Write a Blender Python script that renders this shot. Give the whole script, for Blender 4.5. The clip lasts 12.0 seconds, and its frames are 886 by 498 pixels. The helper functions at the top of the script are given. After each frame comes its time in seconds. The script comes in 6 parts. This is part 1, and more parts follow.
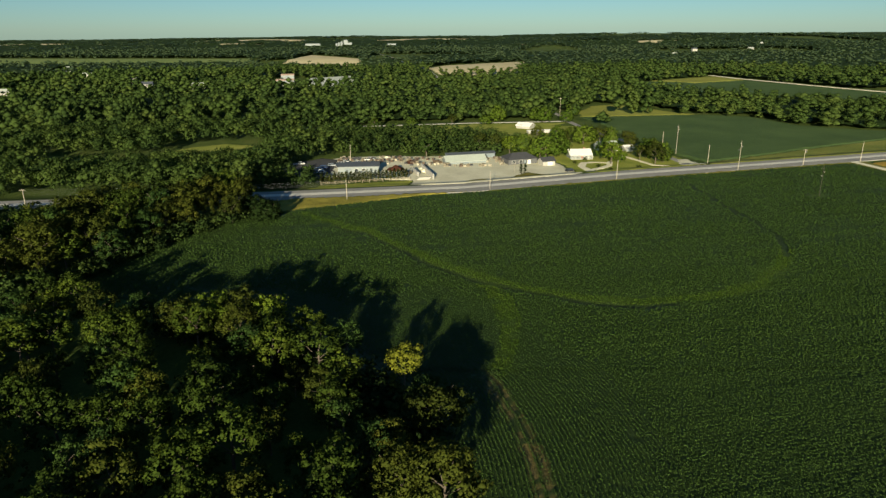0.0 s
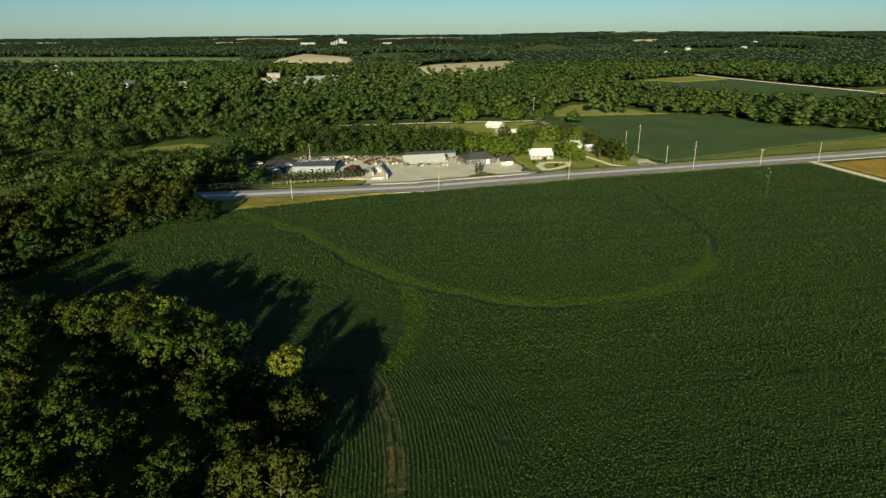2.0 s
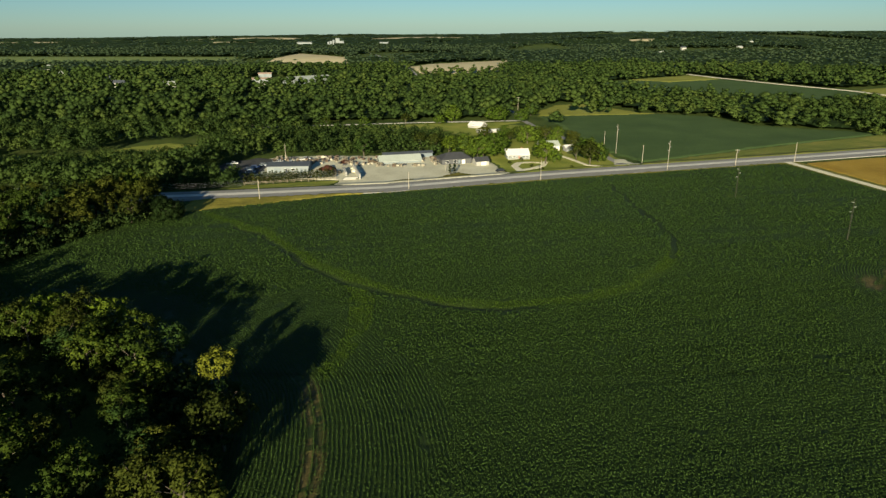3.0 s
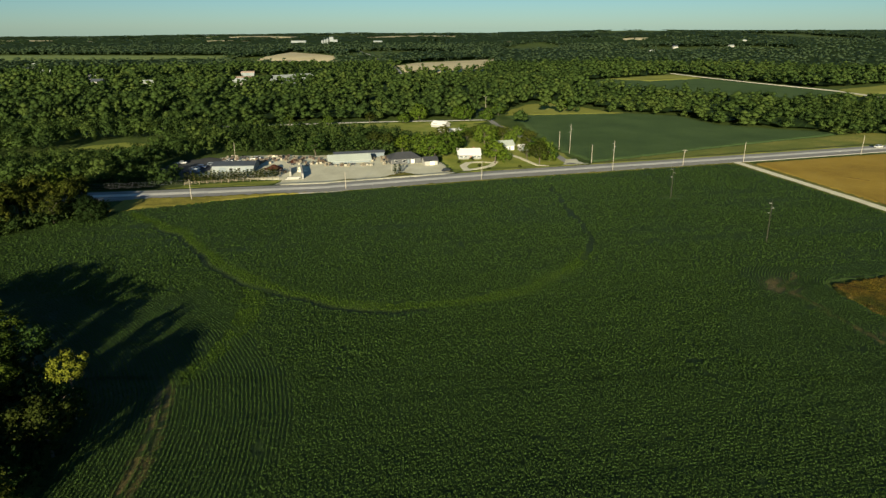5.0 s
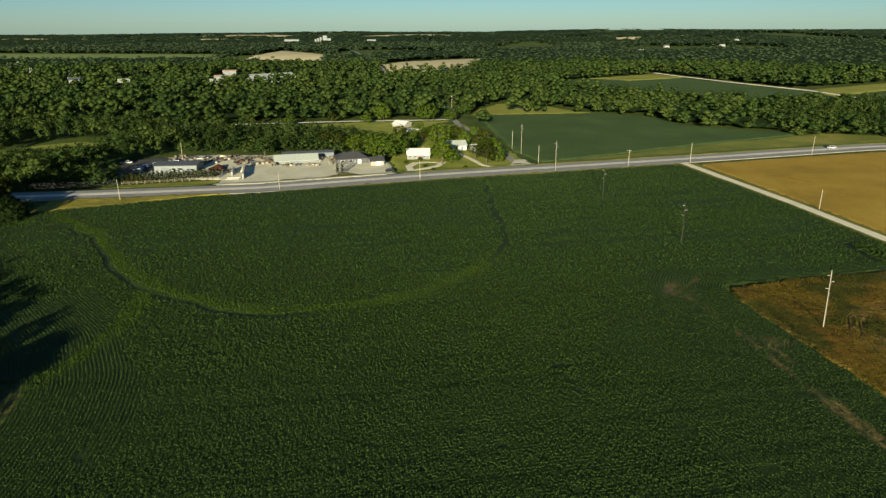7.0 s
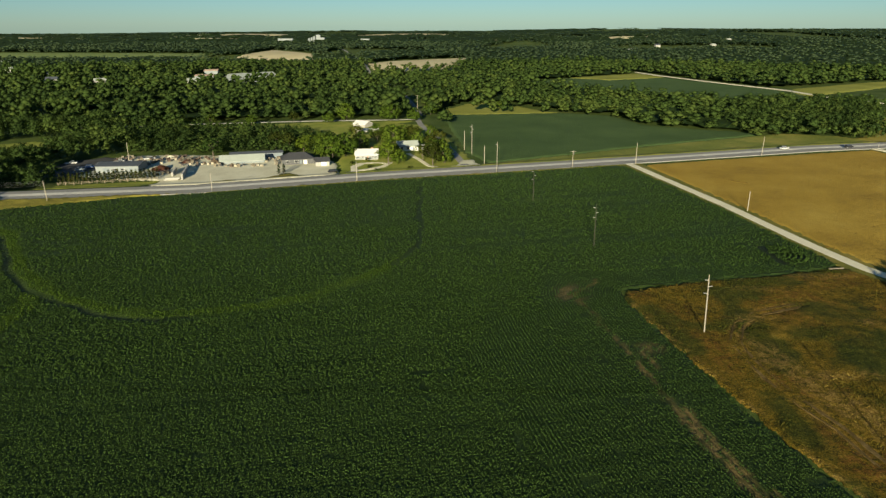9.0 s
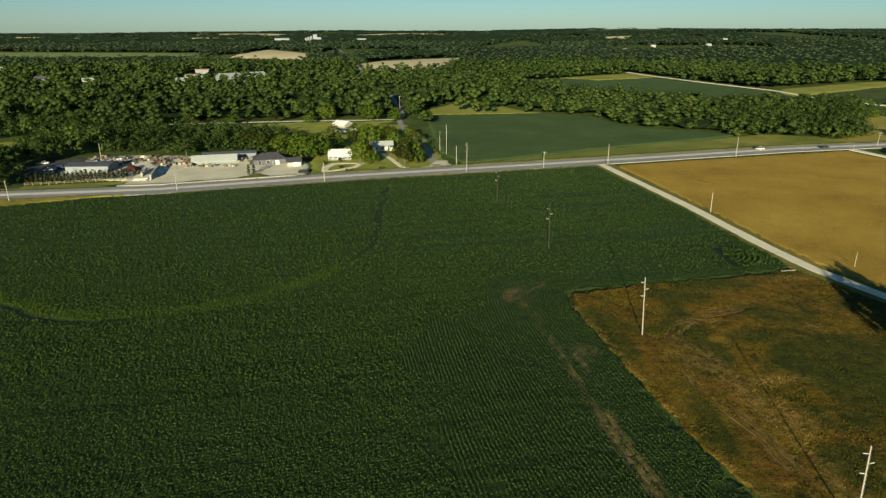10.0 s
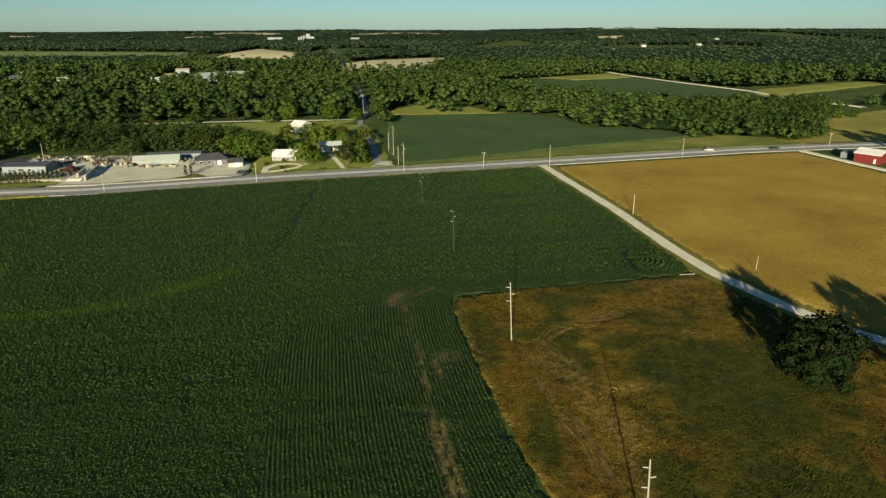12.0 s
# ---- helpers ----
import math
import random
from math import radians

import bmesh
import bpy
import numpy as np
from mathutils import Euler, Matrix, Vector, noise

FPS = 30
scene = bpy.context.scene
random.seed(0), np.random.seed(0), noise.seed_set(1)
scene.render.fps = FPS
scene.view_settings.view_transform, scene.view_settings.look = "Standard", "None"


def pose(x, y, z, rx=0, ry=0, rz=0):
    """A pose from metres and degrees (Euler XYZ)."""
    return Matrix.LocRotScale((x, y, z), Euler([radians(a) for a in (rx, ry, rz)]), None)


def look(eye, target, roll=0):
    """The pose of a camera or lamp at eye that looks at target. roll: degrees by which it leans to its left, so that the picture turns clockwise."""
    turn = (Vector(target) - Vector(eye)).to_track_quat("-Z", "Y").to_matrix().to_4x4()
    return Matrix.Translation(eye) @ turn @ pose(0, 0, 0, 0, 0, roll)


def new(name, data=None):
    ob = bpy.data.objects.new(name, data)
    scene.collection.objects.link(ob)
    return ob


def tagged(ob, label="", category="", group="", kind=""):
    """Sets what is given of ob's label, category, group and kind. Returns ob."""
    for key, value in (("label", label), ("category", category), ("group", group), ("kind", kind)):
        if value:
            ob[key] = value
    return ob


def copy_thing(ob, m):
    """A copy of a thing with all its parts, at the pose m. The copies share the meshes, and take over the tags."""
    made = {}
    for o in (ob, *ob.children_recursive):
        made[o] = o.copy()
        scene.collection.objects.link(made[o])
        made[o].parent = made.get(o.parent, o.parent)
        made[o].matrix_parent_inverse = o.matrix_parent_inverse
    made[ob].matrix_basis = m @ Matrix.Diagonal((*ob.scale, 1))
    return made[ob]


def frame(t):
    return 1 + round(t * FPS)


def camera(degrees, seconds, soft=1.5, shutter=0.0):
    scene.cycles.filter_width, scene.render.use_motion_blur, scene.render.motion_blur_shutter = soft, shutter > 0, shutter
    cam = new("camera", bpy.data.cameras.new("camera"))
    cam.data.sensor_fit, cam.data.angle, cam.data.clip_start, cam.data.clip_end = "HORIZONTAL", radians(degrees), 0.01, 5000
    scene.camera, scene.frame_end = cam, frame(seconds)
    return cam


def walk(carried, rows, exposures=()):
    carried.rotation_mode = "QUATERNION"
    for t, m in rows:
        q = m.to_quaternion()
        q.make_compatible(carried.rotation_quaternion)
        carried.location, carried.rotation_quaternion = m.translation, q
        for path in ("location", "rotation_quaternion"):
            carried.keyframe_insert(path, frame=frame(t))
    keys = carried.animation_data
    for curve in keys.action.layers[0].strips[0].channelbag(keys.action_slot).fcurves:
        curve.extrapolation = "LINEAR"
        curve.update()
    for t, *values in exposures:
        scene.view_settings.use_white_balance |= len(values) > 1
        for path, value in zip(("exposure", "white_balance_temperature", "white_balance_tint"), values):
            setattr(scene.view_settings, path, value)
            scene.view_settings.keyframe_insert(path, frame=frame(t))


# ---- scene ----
cam = camera(69.6, 12.0, soft=1.4)
METRES, EYE, TILT, LEAN, TURN = 156.4, 62.4, -19.1, 0.3, 0.0
ROWS = [
    (0.0, 0.0, 0.0, 0.0, 0.0, 0.0, -0.0),
    (0.5, 0.0304, 0.0001, 0.0007, 0.02, -0.02, -0.01),
    (1.0, 0.0638, 0.0007, 0.0012, 0.03, -0.04, -0.0),
    (1.5, 0.0997, 0.002, 0.0021, 0.07, -0.08, -0.04),
    (2.0, 0.1375, 0.0044, 0.0032, 0.1, -0.1, -0.05),
    (2.5, 0.1766, 0.0073, 0.0045, 0.11, -0.11, -0.07),
    (3.0, 0.2166, 0.0102, 0.0057, 0.12, -0.13, -0.09),
    (5.0, 0.3832, 0.0212, 0.0104, 0.23, -0.24, -0.16),
    (5.5, 0.4254, 0.024, 0.0121, 0.25, -0.26, -0.21),
    (6.0, 0.4683, 0.0269, 0.0137, 0.27, -0.29, -0.21),
    (6.5, 0.5114, 0.0302, 0.015, 0.28, -0.31, -0.23),
    (7.0, 0.5547, 0.0336, 0.0167, 0.31, -0.34, -0.27),
    (9.0, 0.7275, 0.047, 0.0237, 0.41, -0.41, -0.33),
    (9.5, 0.7715, 0.0509, 0.0256, 0.44, -0.43, -0.35),
    (10.0, 0.816, 0.055, 0.0273, 0.47, -0.43, -0.38),
    (10.5, 0.8608, 0.0591, 0.029, 0.5, -0.44, -0.41),
    (11.0, 0.9059, 0.0631, 0.0309, 0.53, -0.45, -0.44),
    (11.5, 0.9512, 0.0671, 0.0325, 0.54, -0.46, -0.46),
    (12.0, 0.9966, 0.0713, 0.0345, 0.55, -0.48, -0.48),
]
walk(cam, [(t, pose(0, 0, EYE, TILT, LEAN, TURN) @ pose(METRES * x, METRES * y, METRES * z, 90 + pitch, roll, yaw)) for t, x, y, z, yaw, pitch, roll in ROWS],
     [(0.0, 0.92, 6500, 5), (12.0, 0.92, 6500, 5)])

# ---- light: low sun behind the camera, clear pale sky ----
SUN_ELEV, SUN_AZ = 12.0, 187.5   # degrees; azimuth clockwise from +y
world = bpy.data.worlds.new("sky")
scene.world = world
world.use_nodes = True
wn = world.node_tree
wn.nodes.clear()
sky = wn.nodes.new("ShaderNodeTexSky")
sky.sky_type = "NISHITA"
sky.sun_disc = False
sky.sun_elevation = radians(SUN_ELEV)
sky.sun_rotation = radians(SUN_AZ)
sky.air_density, sky.dust_density, sky.ozone_density = 0.8, 0.25, 4.0
sky.altitude = 800
bg = wn.nodes.new("ShaderNodeBackground")
bg.inputs["Strength"].default_value = 0.05
wo = wn.nodes.new("ShaderNodeOutputWorld")
tint = wn.nodes.new("ShaderNodeMix")
tint.data_type, tint.blend_type = "RGBA", "MULTIPLY"
tint.inputs[0].default_value, tint.inputs[7].default_value = 1.0, (0.86, 0.92, 0.83, 1)
wn.links.new(sky.outputs[0], tint.inputs[6])
wn.links.new(tint.outputs[2], bg.inputs[0])
wn.links.new(bg.outputs[0], wo.inputs[0])
sun_data = bpy.data.lights.new("sun", "SUN")
sun_data.energy, sun_data.angle, sun_data.color = 5.0, radians(0.5), (1.0, 0.87, 0.62)
sun = new("sun", sun_data)
az, el = radians(SUN_AZ), radians(SUN_ELEV)
sun.matrix_world = look((math.sin(az) * math.cos(el) * 100, math.cos(az) * math.cos(el) * 100, 200), (0, 0, 200 - 100 * math.sin(el)))


# ---- materials ----
def nodes_of(name, rough=0.9, spec=0.2):
    m = bpy.data.materials.new(name)
    m.use_nodes = True
    nt = m.node_tree
    b = nt.nodes["Principled BSDF"]
    b.inputs["Roughness"].default_value = rough
    b.inputs["Specular IOR Level"].default_value = spec
    return m, nt, b


def ramp(nt, fac, stops):
    r = nt.nodes.new("ShaderNodeValToRGB")
    while len(r.color_ramp.elements) < len(stops):
        r.color_ramp.elements.new(0.5)
    for e, (p, c) in zip(r.color_ramp.elements, stops):
        e.position, e.color = p, (*c, 1)
    nt.links.new(fac, r.inputs[0])
    return r.outputs[0]


def noise_of(nt, scale, detail=4, rough=0.6, coord="Object"):
    tc = nt.nodes.new("ShaderNodeTexCoord")
    n = nt.nodes.new("ShaderNodeTexNoise")
    n.inputs["Scale"].default_value, n.inputs["Detail"].default_value, n.inputs["Roughness"].default_value = scale, detail, rough
    nt.links.new(tc.outputs[coord], n.inputs["Vector"])
    return n.outputs["Fac"]


def mix(nt, fac, a, b, kind="MIX"):
    n = nt.nodes.new("ShaderNodeMix")
    n.data_type, n.blend_type = "RGBA", kind
    for s, v in ((n.inputs[0], fac), (n.inputs[6], a), (n.inputs[7], b)):
        if isinstance(v, (int, float)):
            s.default_value = v
        elif isinstance(v, tuple):
            s.default_value = (*v, 1)
        else:
            nt.links.new(v, s)
    return n.outputs[2]


def math_of(nt, op, a, b=0.0, c=0.0):
    n = nt.nodes.new("ShaderNodeMath")
    n.operation = op
    for s, v in zip(n.inputs, (a, b, c)):
        if isinstance(v, (int, float)):
            s.default_value = v
        else:
            nt.links.new(v, s)
    return n.outputs[0]


def bump_of(nt, b, height, dist, strength=1.0):
    n = nt.nodes.new("ShaderNodeBump")
    n.inputs["Distance"].default_value, n.inputs["Strength"].default_value = dist, strength
    nt.links.new(height, n.inputs["Height"])
    nt.links.new(n.outputs[0], b.inputs["Normal"])


def attr(nt, name):
    n = nt.nodes.new("ShaderNodeAttribute")
    n.attribute_name = name
    return n.outputs["Fac"]


def ground_mat(name, stops, coarse, fine, bump=0.05, rough=0.95, big=None):
    """Earth, grass or gravel: colour at two scales, with relief."""
    m, nt, b = nodes_of(name, rough, 0.1)
    f = noise_of(nt, fine, 5, 0.7)
    c = noise_of(nt, coarse, 4, 0.6)
    s = math_of(nt, "ADD", math_of(nt, "MULTIPLY", c, 0.6), math_of(nt, "MULTIPLY", f, 0.4))
    col = ramp(nt, s, stops)
    if big:
        col = mix(nt, ramp(nt, noise_of(nt, coarse * 0.23, 3), [(0.45, (0, 0, 0)), (0.62, (1, 1, 1))]), col, big)
    nt.links.new(col, b.inputs["Base Color"])
    if bump:
        bump_of(nt, b, f, bump)
    return m


def paint(name, col, rough=0.6, metal=0.0, vary=0.15, scale=1.5, spec=0.3):
    m, nt, b = nodes_of(name, rough, spec)
    b.inputs["Metallic"].default_value = metal
    f = math_of(nt, "ADD", math_of(nt, "MULTIPLY", noise_of(nt, scale, 5, 0.7), 0.6), math_of(nt, "MULTIPLY", noise_of(nt, scale * 0.15, 3), 0.4))
    lo = tuple(v * (1 - vary) for v in col)
    hi = tuple(min(1, v * (1 + vary)) for v in col)
    nt.links.new(ramp(nt, f, [(0.3, lo), (0.7, hi)]), b.inputs["Base Color"])
    return m


def leaf_mat(name, lo, mid, hi, trans=0.25, spread=1.0, toned=False):
    """Leaves: each clump has its own tone, each tree a tone of its own."""
    m, nt, b = nodes_of(name, 0.8, 0.08)
    geo = nt.nodes.new("ShaderNodeNewGeometry")
    oi = nt.nodes.new("ShaderNodeObjectInfo")
    per_tree = noise_of(nt, 0.12, 2, 0.5)
    f = math_of(nt, "ADD", math_of(nt, "MULTIPLY", geo.outputs["Random Per Island"], 0.3), math_of(nt, "MULTIPLY", oi.outputs["Random"], 0.4 * spread))
    f = math_of(nt, "ADD", f, math_of(nt, "MULTIPLY", per_tree, 0.3))
    if toned:
        f = math_of(nt, "ADD", math_of(nt, "MULTIPLY", f, 0.45), math_of(nt, "MULTIPLY", attr(nt, "tone"), 0.7))
    col = ramp(nt, f, [(0.15, lo), (0.55, mid), (0.95, hi)])
    nt.links.new(col, b.inputs["Base Color"])
    tr = nt.nodes.new("ShaderNodeBsdfTranslucent")
    nt.links.new(mix(nt, 1.0, col, (0.9, 1.0, 0.4), "MULTIPLY"), tr.inputs[0])
    ms = nt.nodes.new("ShaderNodeMixShader")
    ms.inputs[0].default_value = trans
    nt.links.new(b.outputs[0], ms.inputs[1])
    nt.links.new(tr.outputs[0], ms.inputs[2])
    nt.links.new(ms.outputs[0], nt.nodes["Material Output"].inputs[0])
    return m


def crop_mat(name, dark, mid, light, grass_col, row=0.65, row_depth=1.0):
    """Soybeans in drilled rows, shade between them put into the colour; attributes say where grass or bare soil breaks
    the crop.
    """
    m, nt, b = nodes_of(name, 0.7, 0.2)
    f = noise_of(nt, 2.2, 3, 0.75)
    g = noise_of(nt, 0.03, 4, 0.6)
    s = math_of(nt, "ADD", math_of(nt, "MULTIPLY", f, 0.65), math_of(nt, "MULTIPLY", g, 0.35))
    col = ramp(nt, s, [(0.28, dark), (0.5, mid), (0.74, light)])
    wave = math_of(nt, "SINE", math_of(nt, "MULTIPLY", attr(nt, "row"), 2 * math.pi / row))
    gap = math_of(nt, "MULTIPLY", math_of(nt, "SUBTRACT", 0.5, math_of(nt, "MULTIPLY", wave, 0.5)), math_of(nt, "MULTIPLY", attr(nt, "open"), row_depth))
    # near-black green between rows: shade over soil and stems, put into the colour
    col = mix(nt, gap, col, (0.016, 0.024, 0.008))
    soil = ramp(nt, noise_of(nt, 1.1, 4), [(0.35, (0.12, 0.085, 0.03)), (0.65, (0.27, 0.19, 0.072))])
    gr = ramp(nt, noise_of(nt, 1.6, 4, 0.7), [(0.35, tuple(v * 0.65 for v in grass_col)), (0.65, grass_col)])
    col = mix(nt, attr(nt, "grass"), col, gr)
    col = mix(nt, attr(nt, "bare"), col, soil)
    nt.links.new(col, b.inputs["Base Color"])
    h = math_of(nt, "ADD", f, math_of(nt, "MULTIPLY", wave, math_of(nt, "MULTIPLY", attr(nt, "open"), 0.25)))
    bump_of(nt, b, h, 0.2, 0.6)
    return m


MAT = {}
# sheet below the plants: darker than soy_row, the canopy's shade put into its colour
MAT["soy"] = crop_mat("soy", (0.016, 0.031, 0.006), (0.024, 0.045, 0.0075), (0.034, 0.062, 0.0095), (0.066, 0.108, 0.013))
MAT["grass"] = ground_mat("grass", [(0.35, (0.035, 0.06, 0.012)), (0.5, (0.07, 0.105, 0.022)), (0.66, (0.12, 0.14, 0.04))], 0.05, 1.2, 0.15)
MAT["yard"] = ground_mat("yard", [(0.35, (0.15, 0.19, 0.032)), (0.5, (0.25, 0.28, 0.052)), (0.66, (0.35, 0.33, 0.08))], 0.08, 1.2, 0.1)
MAT["dry_grass"] = ground_mat("dry_grass", [(0.35, (0.15, 0.14, 0.028)), (0.5, (0.27, 0.235, 0.042)), (0.66, (0.36, 0.31, 0.065))], 0.1, 1.2, 0.15)
MAT["ripe"] = ground_mat("ripe_crop", [(0.35, (0.26, 0.17, 0.03)), (0.5, (0.38, 0.25, 0.04)), (0.68, (0.48, 0.34, 0.07))], 0.03, 1.5, 0.2)
MAT["verge"] = ground_mat("verge_grass", [(0.35, (0.10, 0.115, 0.022)), (0.5, (0.17, 0.165, 0.036)), (0.66, (0.28, 0.22, 0.06))], 0.06, 1.2, 0.1)
MAT["bank_grass"] = ground_mat("bank_grass", [(0.35, (0.11, 0.145, 0.03)), (0.5, (0.19, 0.21, 0.045)), (0.66, (0.33, 0.29, 0.075))], 0.03, 0.8, 0.1)
MAT["dry_lawn"] = ground_mat("dry_lawn", [(0.35, (0.2, 0.19, 0.04)), (0.5, (0.29, 0.26, 0.055)), (0.66, (0.38, 0.31, 0.09))], 0.03, 0.8, 0.1)


def fallow_mat():
    """Dead golden weeds, greener where weeds are fresh, pinkish brown where straw and earth lie bare."""
    m, nt, b = nodes_of("fallow", 0.95, 0.1)
    f, c = noise_of(nt, 3.2, 5, 0.8), noise_of(nt, 0.11, 5, 0.7)
    mid = noise_of(nt, 0.45, 6, 0.78)
    s = math_of(nt, "ADD", math_of(nt, "MULTIPLY", f, 0.5), math_of(nt, "ADD", math_of(nt, "MULTIPLY", c, 0.2), math_of(nt, "MULTIPLY", mid, 0.3)))
    col = ramp(nt, s, [(0.42, (0.022, 0.02, 0.004)), (0.47, (0.07, 0.056, 0.007)), (0.51, (0.14, 0.1, 0.009)), (0.55, (0.2, 0.12, 0.013)), (0.6, (0.34, 0.23, 0.05))])
    gr = ramp(nt, s, [(0.42, (0.016, 0.024, 0.005)), (0.5, (0.046, 0.055, 0.008)), (0.59, (0.11, 0.098, 0.014))])
    red = ramp(nt, s, [(0.43, (0.05, 0.022, 0.008)), (0.5, (0.15, 0.06, 0.014)), (0.58, (0.27, 0.125, 0.03))])
    st = ramp(nt, f, [(0.34, (0.09, 0.055, 0.016)), (0.5, (0.24, 0.15, 0.04)), (0.66, (0.46, 0.32, 0.10))])
    broken = ramp(nt, noise_of(nt, 0.7, 6, 0.8), [(0.45, (0, 0, 0)), (0.56, (1, 1, 1))])
    col = mix(nt, math_of(nt, "MULTIPLY", attr(nt, "rust"), broken), col, red)
    col = mix(nt, attr(nt, "green"), col, gr)
    col = mix(nt, math_of(nt, "MULTIPLY", attr(nt, "straw"), broken), col, st)
    nt.links.new(col, b.inputs["Base Color"])
    bump_of(nt, b, s, 0.3)
    return m


MAT["weed"] = leaf_mat("dry_weed", (0.03, 0.042, 0.006), (0.122, 0.088, 0.012), (0.34, 0.25, 0.06), 0.15, 0.0, True)
MAT["fallow"] = fallow_mat()
MAT["stubble"] = ground_mat("stubble", [(0.35, (0.5, 0.43, 0.25)), (0.65, (0.62, 0.55, 0.34))], 0.02, 0.6, 0.1)
MAT["pale_green"] = ground_mat("pale_green", [(0.35, (0.2, 0.215, 0.038)), (0.65, (0.33, 0.33, 0.07))], 0.03, 0.6, 0.1)
MAT["far_soy"] = ground_mat("far_soy", [(0.35, (0.052, 0.09, 0.028)), (0.5, (0.07, 0.115, 0.036)), (0.65, (0.092, 0.142, 0.046))], 0.03, 0.5, 0.3)
MAT["gravel"] = ground_mat("gravel", [(0.35, (0.53, 0.5, 0.36)), (0.5, (0.66, 0.63, 0.46)), (0.66, (0.76, 0.73, 0.56))], 0.09, 1.5, 0.03)
MAT["limestone"] = ground_mat("limestone_gravel", [(0.35, (0.7, 0.65, 0.48)), (0.65, (0.84, 0.79, 0.6))], 0.2, 1.6, 0.03)
MAT["old_asphalt"] = ground_mat("old_asphalt", [(0.35, (0.06, 0.062, 0.066)), (0.65, (0.11, 0.11, 0.112))], 0.12, 2.5, 0.01, 0.9)
MAT["ripe_dark"] = ground_mat("ripe_dark", [(0.35, (0.2, 0.125, 0.022)), (0.65, (0.3, 0.195, 0.035))], 0.2, 1.8, 0.05)
MAT["asphalt"] = ground_mat("asphalt", [(0.35, (0.25, 0.245, 0.225)), (0.65, (0.33, 0.32, 0.295))], 0.12, 2.5, 0.01, 0.85)
MAT["concrete"] = ground_mat("pale_concrete", [(0.35, (0.58, 0.56, 0.5)), (0.65, (0.7, 0.68, 0.6))], 0.15, 2.0, 0.01, 0.85)
MAT["leaf"] = leaf_mat("leaf", (0.016, 0.031, 0.006), (0.043, 0.07, 0.009), (0.105, 0.135, 0.014))
MAT["leaf_olive"] = leaf_mat("leaf_olive", (0.022, 0.032, 0.006), (0.05, 0.064, 0.009), (0.1, 0.106, 0.015))
MAT["leaf_bright"] = leaf_mat("leaf_bright", (0.06, 0.095, 0.010), (0.10, 0.15, 0.014), (0.15, 0.195, 0.02))
MAT["leaf_dark"] = leaf_mat("leaf_dark", (0.018, 0.038, 0.010), (0.035, 0.068, 0.014), (0.06, 0.10, 0.02))
MAT["leaf_oak"] = leaf_mat("leaf_oak", (0.04, 0.072, 0.009), (0.078, 0.125, 0.014), (0.125, 0.17, 0.021))
MAT["leaf_deep"] = leaf_mat("leaf_deep", (0.009, 0.02, 0.005), (0.017, 0.034, 0.008), (0.033, 0.053, 0.011))
MAT["leafy_scrub"] = leaf_mat("leafy_scrub", (0.016, 0.032, 0.008), (0.03, 0.052, 0.011), (0.055, 0.08, 0.016), 0.12, 0.0, True)
MAT["leaf_yellow"] = leaf_mat("leaf_yellow", (0.10, 0.12, 0.015), (0.18, 0.19, 0.02), (0.27, 0.26, 0.03))
MAT["forest"] = leaf_mat("forest_leaf", (0.036, 0.064, 0.017), (0.061, 0.1, 0.023), (0.096, 0.134, 0.03), 0.4, 0.0, True)
# forest leaf for far off, greyed and blued: distance haze put into the colour
MAT["forest_far"] = leaf_mat("far_leaf_hazed", (0.036, 0.06, 0.031), (0.056, 0.088, 0.043), (0.08, 0.114, 0.053), 0.38, 0.0, True)
MAT["meadow"] = ground_mat("meadow", [(0.35, (0.13, 0.18, 0.055)), (0.65, (0.2, 0.25, 0.085))], 0.02, 0.5, 0.1)
MAT["soy_row"] = leaf_mat("soy_row", (0.037, 0.069, 0.0145), (0.048, 0.087, 0.018), (0.062, 0.104, 0.021), 0.22, 0.0)
MAT["way_grass"] = leaf_mat("way_grass", (0.045, 0.081, 0.0105), (0.066, 0.113, 0.013), (0.094, 0.143, 0.0165), 0.2, 0.0)
MAT["bark"] = paint("bark", (0.1, 0.082, 0.064), 0.95, vary=0.4, scale=3)
MAT["pole_dark"] = paint("tarred_pole", (0.036, 0.034, 0.022), 0.9, vary=0.25, scale=2)
MAT["pole_wood"] = paint("weathered_pole", (0.33, 0.295, 0.235), 0.9, vary=0.25, scale=2)

MAT["trim_white"] = paint("white_paint", (0.66, 0.65, 0.61), vary=0.08)
MAT["pale_wall"] = paint("pale_siding", (0.3, 0.3, 0.29), vary=0.12)
MAT["old_white"] = paint("weathered_white", (0.34, 0.33, 0.3), vary=0.2)
MAT["shed_front"] = paint("pale_blue_sheet", (0.2, 0.225, 0.23), vary=0.12)
MAT["wall_blue"] = paint("blue_grey_siding", (0.16, 0.19, 0.21), vary=0.15)
MAT["grey_wall"] = paint("dark_grey_siding", (0.09, 0.092, 0.095), vary=0.15)
MAT["dark_roof"] = paint("dark_sheet_roof", (0.07, 0.08, 0.095), 0.55, vary=0.25)
MAT["black_roof"] = paint("black_shingle", (0.05, 0.052, 0.058), 0.9, vary=0.3, scale=3)
MAT["white_roof"] = paint("white_sheet_roof", (0.7, 0.69, 0.66), 0.45, vary=0.08)
MAT["sheet_roof"] = paint("pale_green_sheet", (0.36, 0.395, 0.355), 0.5, vary=0.12)
MAT["tan_roof"] = paint("tan_roof", (0.45, 0.33, 0.25), 0.8)
MAT["barn_red"] = paint("barn_red", (0.15, 0.018, 0.016), 0.6, vary=0.2)
